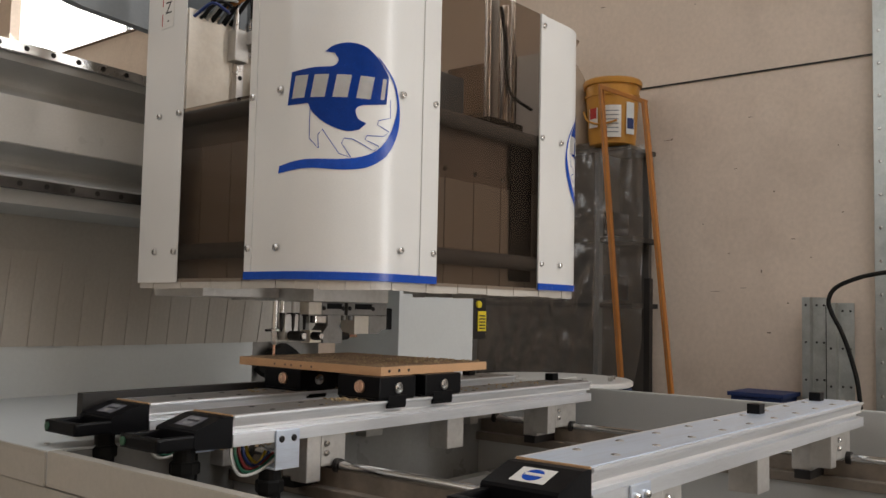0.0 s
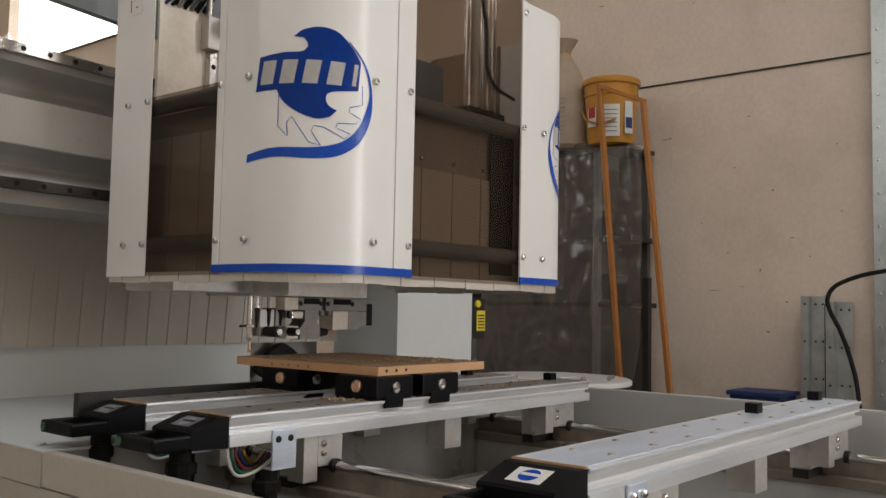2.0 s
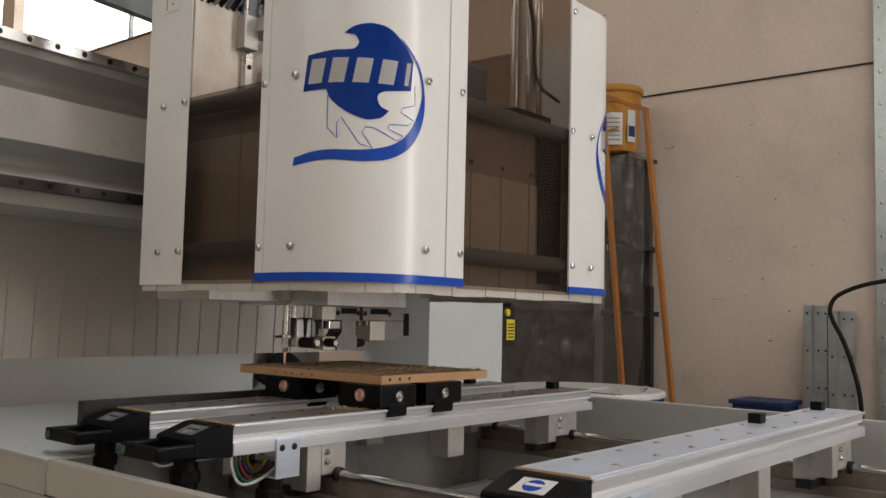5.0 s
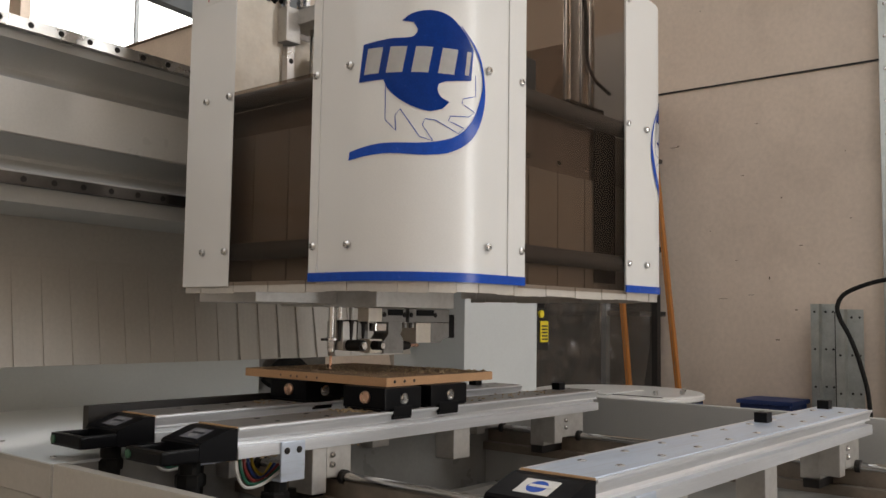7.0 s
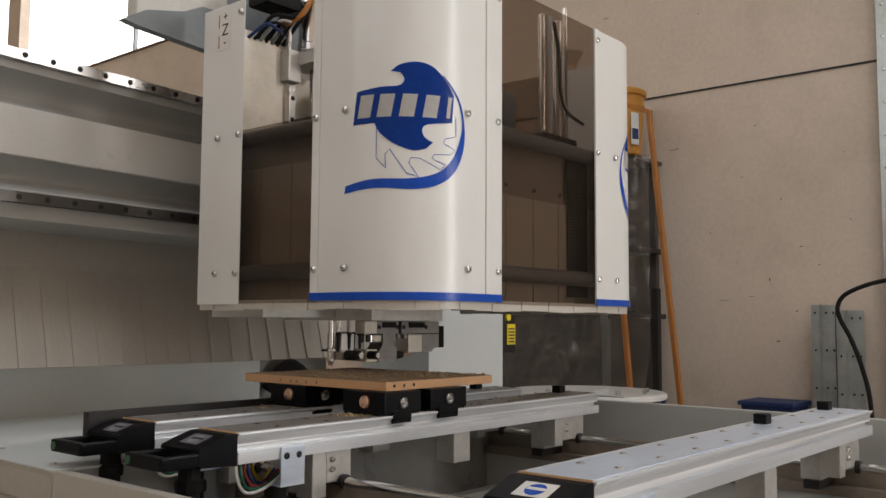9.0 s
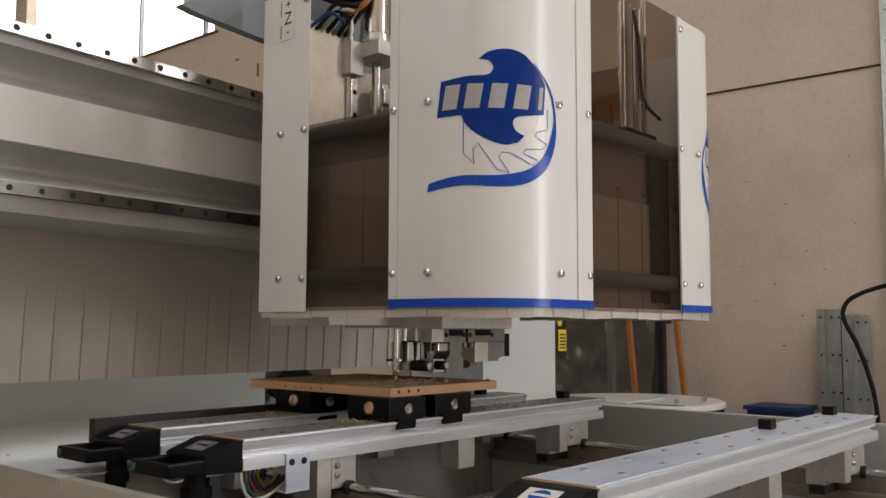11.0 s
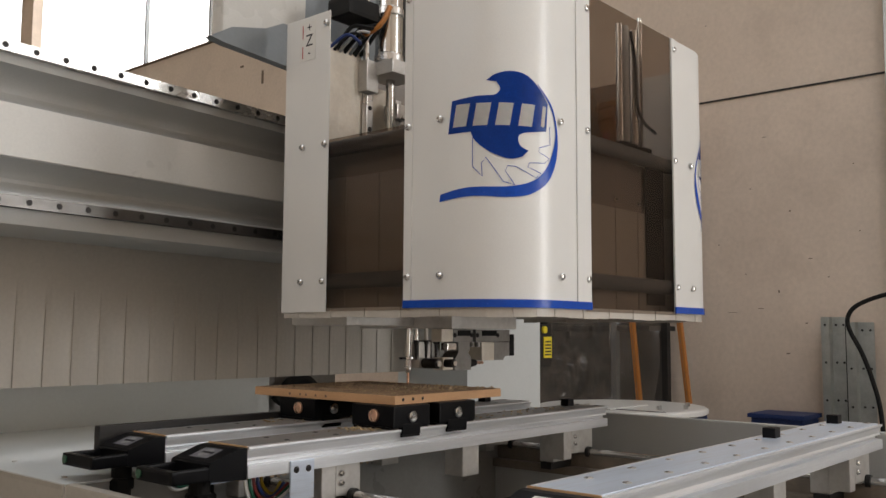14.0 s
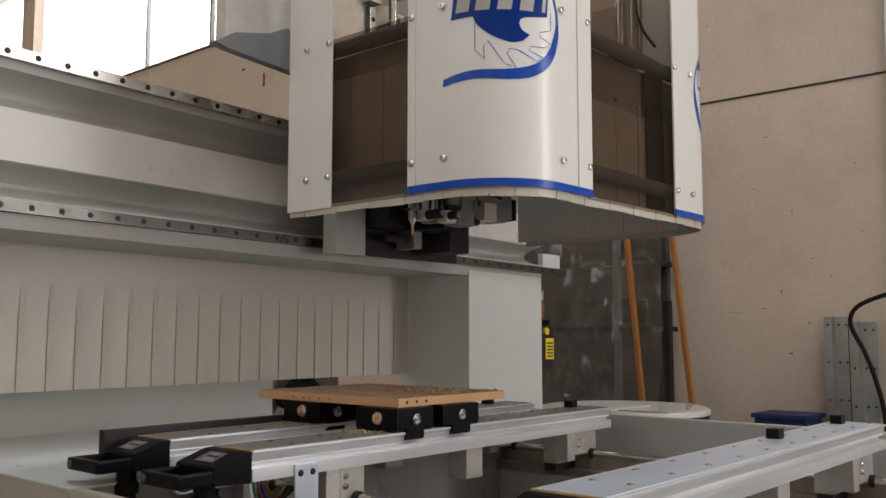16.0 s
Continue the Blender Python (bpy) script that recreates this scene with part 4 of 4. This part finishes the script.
for k in range(4):
    part("cable", hose([(0.14 + 0.03 * k, 0.70, 0.66), (0.16 + 0.03 * k, 0.66, 0.72), (0.22 + 0.02 * k, 0.64, 0.73 + 0.015 * k), (0.30, 0.7, 0.80)], 0.006, n=6, steps=5), RUBBER, head)
part("cable", hose([(0.20, 0.68, 0.70), (0.24, 0.63, 0.74), (0.27, 0.62, 0.80)], 0.008, n=6, steps=5), ORANGE, head, "orange cable")
# fittings behind the right-hand window
for x, r0, m in ((0.652, 0.010, CHROME), (0.680, 0.014, GREY), (0.732, 0.013, CHROME), (0.772, 0.007, CHROME)):
    part("guide_rod", rod((x, 0.10, 0.40), (x, 0.10, 0.785 if x > 0.75 else 0.735), r0), m, head, smooth=True)
part("rod_foot", box(0.635, 0.80, 0.08, 0.13, 0.375, 0.40, 0.003), DARK, head)
part("cable", hose([(0.69, 0.085, 0.72), (0.708, 0.08, 0.62), (0.715, 0.08, 0.52), (0.76, 0.085, 0.475), (0.90, 0.12, 0.47)], 0.005, n=6), RUBBER, head)
part("suction_hose", hose([(0.40, 0.2, 0.80), (0.39, 0.19, 0.62), (0.375, 0.18, 0.50)], 0.026, n=14), RUBBER, head, "black corrugated suction hose", True)
part("hose_clip", lathe([(0.03, 0), (0.031, 0.004), (0.031, 0.02), (0.03, 0.024)], 20, centre=(0.376, 0.18, 0.49)), STEEL, head)
part("red_pipe", rod((0.376, 0.18, 0.36), (0.376, 0.18, 0.49), 0.016), REDINK, head)
part("spindle_housing", box(0.42, 0.74, 0.25, 0.55, 0.20, 0.55, 0.01), SLATE, head, "dark spindle housing")
# dark sheet added where the hood's inside lies in shadow
part("inner_shade", box(0.695, 0.80, 0.0475, 0.0495, -0.05, 0.335), DARK, head, "dark sheet standing in for shade inside the hood")
# drilling unit under the hood
unit = part("drilling_unit", box(0.12, 0.84, 0.58, 0.78, -0.05, 0.10, 0.01), DARK, head, "drilling unit with upright and level spindles")
part("bottom_plate", box(0.36, 0.66, 0.46, 0.82, -0.117, -0.05, 0.003), CAST, unit, "machined aluminium block")
part("side_plate", box(0.10, 0.3595, 0.60, 0.82, -0.110, -0.05, 0.003), CAST, unit)
TOOL = (0.371, 0.631)
part("drill_sleeve", rod((TOOL[0], TOOL[1], -0.205), (TOOL[0], TOOL[1], -0.117), 0.0075), CHROME, unit, smooth=True)
part("drill_chuck", lathe([(0.006, -0.242), (0.009, -0.232), (0.010, -0.205), (0.017, -0.203), (0.017, -0.197), (0.010, -0.195)], 16, centre=(TOOL[0], TOOL[1], 0)), STEEL, unit)
part("drill_bit", rod((TOOL[0], TOOL[1], -0.275), (TOOL[0], TOOL[1], -0.240), 0.0035), COPPER, unit)
part("sleeve_pin", rod((TOOL[0] + 0.014, TOOL[1], -0.215), (TOOL[0] + 0.014, TOOL[1], -0.117), 0.0035), STEEL, unit)
part("sleeve_clip", box(TOOL[0] - 0.030, TOOL[0] + 0.02, TOOL[1] - 0.006, TOOL[1] + 0.006, -0.204, -0.198), DARK, unit)
for x, r0, m in ((0.371, 0.006, STEEL), (0.412, 0.006, CAST), (0.455, 0.0085, CAST)):
    sp = part("spindle", rod((x, 0.60, -0.156), (x, 0.60, -0.117), r0), m, unit, smooth=True)
    part("collar", lathe([(r0 * 1.25, -0.160), (r0 * 1.25, -0.152), (r0, -0.150)], 16, centre=(x, 0.60, 0)), DARK, sp)
    part("tip", lathe([(0.002, -0.205), (0.005, -0.190), (0.006, -0.160)], 12, centre=(x, 0.60, 0)), DARK, sp)
part("pale_block", box(0.383, 0.433, 0.60, 0.66, -0.228, -0.154, 0.003), CAST, unit, "bright machined block")
part("gear_block", box(0.437, 0.475, 0.60, 0.66, -0.232, -0.15, 0.004), DULL, unit)
part("white_block", box(0.435, 0.485, 0.56, 0.60, -0.154, -0.118, 0.002), PLATE, unit, "bright square block")
for x0, x1, u0, u1 in ((0.4855, 0.578, 0.506, 0.564), (0.591, 0.762, 0.621, 0.692)):
    b = part("bracket", box(x0, x1, 0.56, 0.62, -0.155, -0.118, 0.002), DULL, unit)
    part("slot", box(u0, u1, 0.5575, 0.5615, -0.137, -0.121), BLACK, b)
    for x in (x0 + 0.008, u1 + 0.008):
        screw(b, x, 0.56, -0.135, "-y", BLACKBOLT)
part("angle_head", prism([(0.511, -0.154), (0.564, -0.154), (0.564, -0.180), (0.556, -0.186), (0.570, -0.200), (0.570, -0.237), (0.494, -0.237), (0.494, -0.205), (0.511, -0.186)], 0.561, 0.615, "y"), DULL, unit, "grey angle drilling head")
part("hook", box(0.467, 0.510, 0.565, 0.59, -0.179, -0.157, 0.002), STEEL, unit)
part("chuck_block", box(0.443, 0.489, 0.562, 0.60, -0.235, -0.199, 0.003), PLATE, unit)
for x, y, r0 in ((0.457, 0.545, 0.012), (0.405, 0.56, 0.014)):
    c = part("level_chuck", rod((x, y - 0.012, -0.215), (x, y + 0.04, -0.215), r0, n=18), DARK, unit, smooth=True)
    part("nut", rod((x, y - 0.018, -0.215), (x, y - 0.012, -0.215), r0 * 0.7, n=6), STEEL, c)
ch = part("level_chuck", rod((0.571, 0.585, -0.218), (0.617, 0.585, -0.218), 0.016, r2=0.010, n=18), DARK, unit, smooth=True)
part("bit", rod((0.617, 0.585, -0.218), (0.655, 0.585, -0.218), 0.0045), COPPER, ch)
saw = part("saw_block", prism([(0.683, -0.156), (0.762, -0.156), (0.762, -0.198), (0.740, -0.200), (0.728, -0.211), (0.683, -0.211)], 0.561, 0.63, "y"), DULL, unit, "grey machined block")
part("saw_cheek", box(0.621, 0.6825, 0.5605, 0.62, -0.211, -0.156, 0.002), PLATE, saw)
part("sensor", box(0.765, 0.789, 0.562, 0.61, -0.199, -0.132, 0.003), BLACK, unit)
for x in (0.582, 0.612, 0.72):
    part("lug", rod((x, 0.57, -0.170), (x, 0.57, -0.156), 0.008, n=12), DULL, unit)


# ---- things by the wall ----
def lean(a, b, w, d, bm=None):
    """A square bar from a to b."""
    bm = bm or bmesh.new()
    a, b = Vector(a), Vector(b)
    q = (b - a).to_track_quat("Z", "Y")
    lo = [bm.verts.new(a + q @ Vector((x, y, 0))) for x, y in ((-w, -d), (w, -d), (w, d), (-w, d))]
    hi = [bm.verts.new(b + q @ Vector((x, y, 0))) for x, y in ((-w, -d), (w, -d), (w, d), (-w, d))]
    for i in range(4):
        bm.faces.new((lo[i], lo[(i + 1) % 4], hi[(i + 1) % 4], hi[i]))
    bm.faces.new(lo[::-1])
    bm.faces.new(hi)
    bmesh.ops.bevel(bm, geom=bm.edges[:], offset=min(w, d) * 0.25, segments=1, affect="EDGES")
    return bm


rack = thing("shelf_rack", 3.4, 1.6, 0, "dark sheet-metal rack wrapped in plastic film", "shelf rack")
part("rack_body", box(0.05, 0.3, 0.33, 1.9, 0.0, B + 1.15, 0.01), RACK, rack)
part("rack_top", box(-0.01, 0.31, 0.12, 1.9, B + 1.125, B + 1.148, 0.003), RACK, rack)
part("rack_back", box(0.26, 0.30, 0.14, 0.328, 0.0, B + 1.12, 0.004), RACK, rack)
for y in (0.01, 0.32, 1.2):
    part("rack_post", box(-0.02, 0.02, y - 0.017, y + 0.017, 0.0, B + 1.12 if y > 0.1 else B + 0.40, 0.002), SLATE if y > 0.1 else DARK, rack)
for z in (0.35, B + 0.25, B + 0.62):
    part("rack_shelf", box(-0.012, 0.3, 0.10, 1.9, z - 0.014, z + 0.014, 0.002), DARK, rack)
# black blocks stand in for the shade in the rack's openings
for z0, z1 in ((B + 0.28, B + 0.42), (B + 0.65, B + 0.78)):
    part("opening_shade", box(0.02, 0.2, 0.235, 0.30, z0, z1, 0.006), BLACK, rack)


def drape(y0, y1, z0, z1, nu, nv, edge, seed):
    """A creased sheet of film before the rack; edge(v) draws in its free side."""
    bm = bmesh.new()
    g = []
    for i in range(nu + 1):
        row = []
        for j in range(nv + 1):
            u, v = i / nu, j / nv
            y = y0 + edge(v) * (1 - u) + (y1 - y0) * u
            z = z0 + (z1 - z0) * v
            big = noise.noise((y * 3.1, z * 1.7, seed)) * 0.03
            fold = abs(noise.noise((y * 11 + z * 2.5, z * 3.0 - y * 2, seed + 4))) * 0.035
            tiny = abs(noise.noise((y * 34 + z * 9, z * 21 - y * 7, seed + 9))) * 0.014
            row.append(bm.verts.new((-0.055 + big - fold - tiny, y, z)))
        g.append(row)
    for i in range(nu):
        for j in range(nv):
            bm.faces.new((g[i][j], g[i + 1][j], g[i + 1][j + 1], g[i][j + 1]))
    return bm


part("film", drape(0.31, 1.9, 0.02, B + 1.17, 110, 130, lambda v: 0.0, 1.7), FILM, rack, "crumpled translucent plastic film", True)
part("loose_film", drape(-0.02, 0.31, 0.5, B + 1.13, 36, 110, lambda v: 0.03 + 0.16 * max(0.0, 1 - v / 0.42) ** 2, 5.3), HAZE, rack, "loose hanging end of the film", True)

pail = thing("paint_bucket", 3.42, 1.85, B + 1.15, "ochre plastic paint bucket with labels, on the rack", "bucket")
part("pail", lathe([(0.125, 0), (0.13, 0.004), (0.148, 0.27), (0.156, 0.272), (0.156, 0.285), (0.149, 0.287), (0.152, 0.34)], 40), BUCKET, pail, smooth=True)
part("lid", lathe([(0.163, 0.335), (0.166, 0.34), (0.166, 0.362), (0.160, 0.37), (0.145, 0.366)], 40), BUCKET, pail, "ochre snap lid", True)


def wrap(name, a0, a1, z0, z1, r, material, parent):
    bm = bmesh.new()
    k = 10
    vs = [[bm.verts.new((r * math.cos(radians(a0 + (a1 - a0) * i / k)), r * math.sin(radians(a0 + (a1 - a0) * i / k)), z)) for z in (z0, z1)] for i in range(k + 1)]
    for p, q in zip(vs, vs[1:]):
        bm.faces.new((p[0], q[0], q[1], p[1]))
    return part(name, bm, material, parent)


wrap("label", 186, 228, 0.03, 0.21, 0.1485, STICKER, pail)
wrap("label", 240, 262, 0.05, 0.23, 0.1485, PALE, pail)
wrap("label", 150, 176, 0.09, 0.20, 0.1485, STICKER, pail)
wrap("hazard_mark", 153, 173, 0.14, 0.20, 0.1492, REDINK, pail)
wrap("blue_band", 242, 260, 0.08, 0.14, 0.1495, BLUEBIN, pail)
for k in range(6):
    wrap("text_bar", 190, 222, 0.055 + 0.024 * k, 0.061 + 0.024 * k, 0.1492, SLATE, pail)
part("bucket_handle", hose([(-0.08, 0.14, 0.2), (-0.15, 0.07, 0.13), (-0.17, -0.02, 0.10), (-0.13, -0.10, 0.12)], 0.006), BUCKET, pail)

sack = thing("paper_sack", 3.42, 2.16, B + 1.15, "tied brown paper sack standing on the rack", "sack")
bm = lathe([(0.13, 0), (0.15, 0.02), (0.155, 0.2), (0.15, 0.32), (0.10, 0.45), (0.045, 0.55), (0.03, 0.58), (0.05, 0.62), (0.075, 0.66)], 28)
for v in bm.verts:
    k = noise.noise((v.co.x * 9, v.co.y * 9, v.co.z * 5)) * 0.03
    v.co.x, v.co.y = v.co.x * (1 + k * 5), v.co.y * (1 + k * 4) * 1.05
part("bag", bm, PAPER, sack, smooth=True)
part("tie", rod((0, 0, 0.565), (0, 0, 0.585), 0.036), WOOD, sack)
for k in range(9):
    part("text_bar", box(-0.172, -0.168, -0.11, -0.005, 0.06 + 0.026 * k, 0.064 + 0.026 * k), SLATE, sack)

ladder = thing("orange_trestle", 0, 0, 0, "orange painted steel frame leaning by the rack", "trestle")
for a, b in (((3.2, 1.803, 2.407), (3.2, 1.595, 0.0)), ((3.2, 1.541, 2.278), (3.2, 1.303, 0.0))):
    up = part("upright", lean(b, a, 0.014, 0.013), ORANGE, ladder)
    off = Vector((-0.0132, 0, 0))
    part("groove", lean(Vector(b) + off, Vector(a) + off, 0.0025, 0.001), WOODDARK, up)
part("top_bar", lean((3.2, 1.812, 2.400), (3.2, 1.528, 2.272), 0.013, 0.012), ORANGE, ladder)

for y0, y1, z1 in ((0.776, 0.891, B + 0.31), (0.647, 0.770, B + 0.283)):
    g = thing("perforated_post", 3.72, y0 - 0.010, 0, "galvanised perforated steel post leaning on the wall", "steel post", "posts by the wall")
    w = y1 - y0
    bm = prism([(0.0, 0.0), (0.0, w * 0.62), (-0.035, w * 0.66), (-0.035, w), (-0.032, w), (-0.032, w * 0.66 + 0.004), (0.004, w * 0.63), (0.004, 0.0)], 0.0, z1, "z")
    for v in bm.verts:
        v.co.x -= 0.02
    part("profile", bm, GALV, g)
    for k in range(8):
        for u, xx in ((0.14, -0.021), (0.45, -0.021), (0.83, -0.056)):
            screw(g, xx, w * u, z1 - 0.04 - 0.19 * k, "-x", DARKBOLT, "hole")
part("dark_edge", box(-0.05, -0.025, w + 0.001, w + 0.006, 0.0, B + 0.27), DARK, g)

col = thing("steel_column", 3.7, 0.1, 0, "galvanised riveted steel column on the wall", "column")
part("face_plate", box(-0.02, 0.045, 0.0, 0.435, 0.0, 5.0, 0.003), GALV, col)
for k in range(26):
    screw(col, -0.02, 0.405, 0.12 + 0.165 * k, "-x", HOODSCREW, "rivet")

binb = thing("blue_bin", 3.45, 0.88, 0, "dark blue open plastic bin by the wall", "bin")
bm = box(0.0, 0.25, 0.035, 0.295, 0.0, B - 0.19, 0.02)
part("tub", bm, BLUEBIN, binb)
part("rim", box(-0.012, 0.26, 0.023, 0.307, B - 0.20, B - 0.178, 0.006), BLUEBIN, binb)

cable = thing("hanging_cable", 0, 0, 0, "thick black cable looping down beside the posts", "cable")
part("lead", hose([(3.2, -0.2, B + 0.45), (3.2, 0.2, B + 0.435), (3.2, 0.373, B + 0.413), (3.2, 0.485, B + 0.389), (3.2, 0.581, B + 0.346), (3.2, 0.614, B + 0.290), (3.2, 0.602, B + 0.231), (3.2, 0.559, B + 0.143), (3.2, 0.517, B + 0.018), (3.2, 0.486, B - 0.142), (3.2, 0.47, B - 0.5), (3.2, 0.47, 0.01)], 0.010, n=10), RUBBER, cable, smooth=True)


# ---- what moves ----
# how far the curtain swings, in degrees
SWAY = [(0.0, 8), (0.5, 5), (1.0, 6), (2.0, 5), (2.15, 6), (2.3, 20), (2.5, 8), (2.6, -8), (2.72, -36), (2.8, -38), (2.9, -22), (3.0, -8), (3.25, 3), (3.5, 8), (3.65, -8), (3.8, -30), (4.0, -10), (4.2, 16), (4.6, -4), (5.2, 4), (5.8, -3), (6.1, 12), (6.3, 24), (6.5, 14), (6.75, -4), (7.0, -9), (7.5, 5), (8.0, -3), (8.25, 4), (8.5, 9), (8.75, -4), (9.0, -14), (9.2, -9), (9.7, 3), (10.4, -4), (10.9, 5), (11.2, -6), (11.4, -17), (11.5, -26), (11.6, -15), (11.7, -4), (11.8, 4), (12.1, -3), (12.5, 0), (16.0, 0)]

def motions():
    walk(gantry, [(t, pose(0, y, B)) for t, x, y, z in HEAD])
    walk(carriage, [(t, pose(x, y, B)) for t, x, y, z in HEAD])
    walk(unit, [(0.0, pose(0, 0, 0)), (15.4, pose(0, 0, 0)), (15.6, pose(0, 0, 0.03)), (15.9, pose(0, 0, 0.15)), (16.0, pose(0, 0, 0.16))])
    for k, st in enumerate(STRIPS):
        far = 1 + 0.12 * math.sin(0.45 * k)
        walk(st, [(t, pose(1.50 - 0.081 * k, 1.328, 0.362, a * far)) for t, a in SWAY])
    walk(head, [(t, pose(x, y, z)) for t, x, y, z in HEAD])


motions()
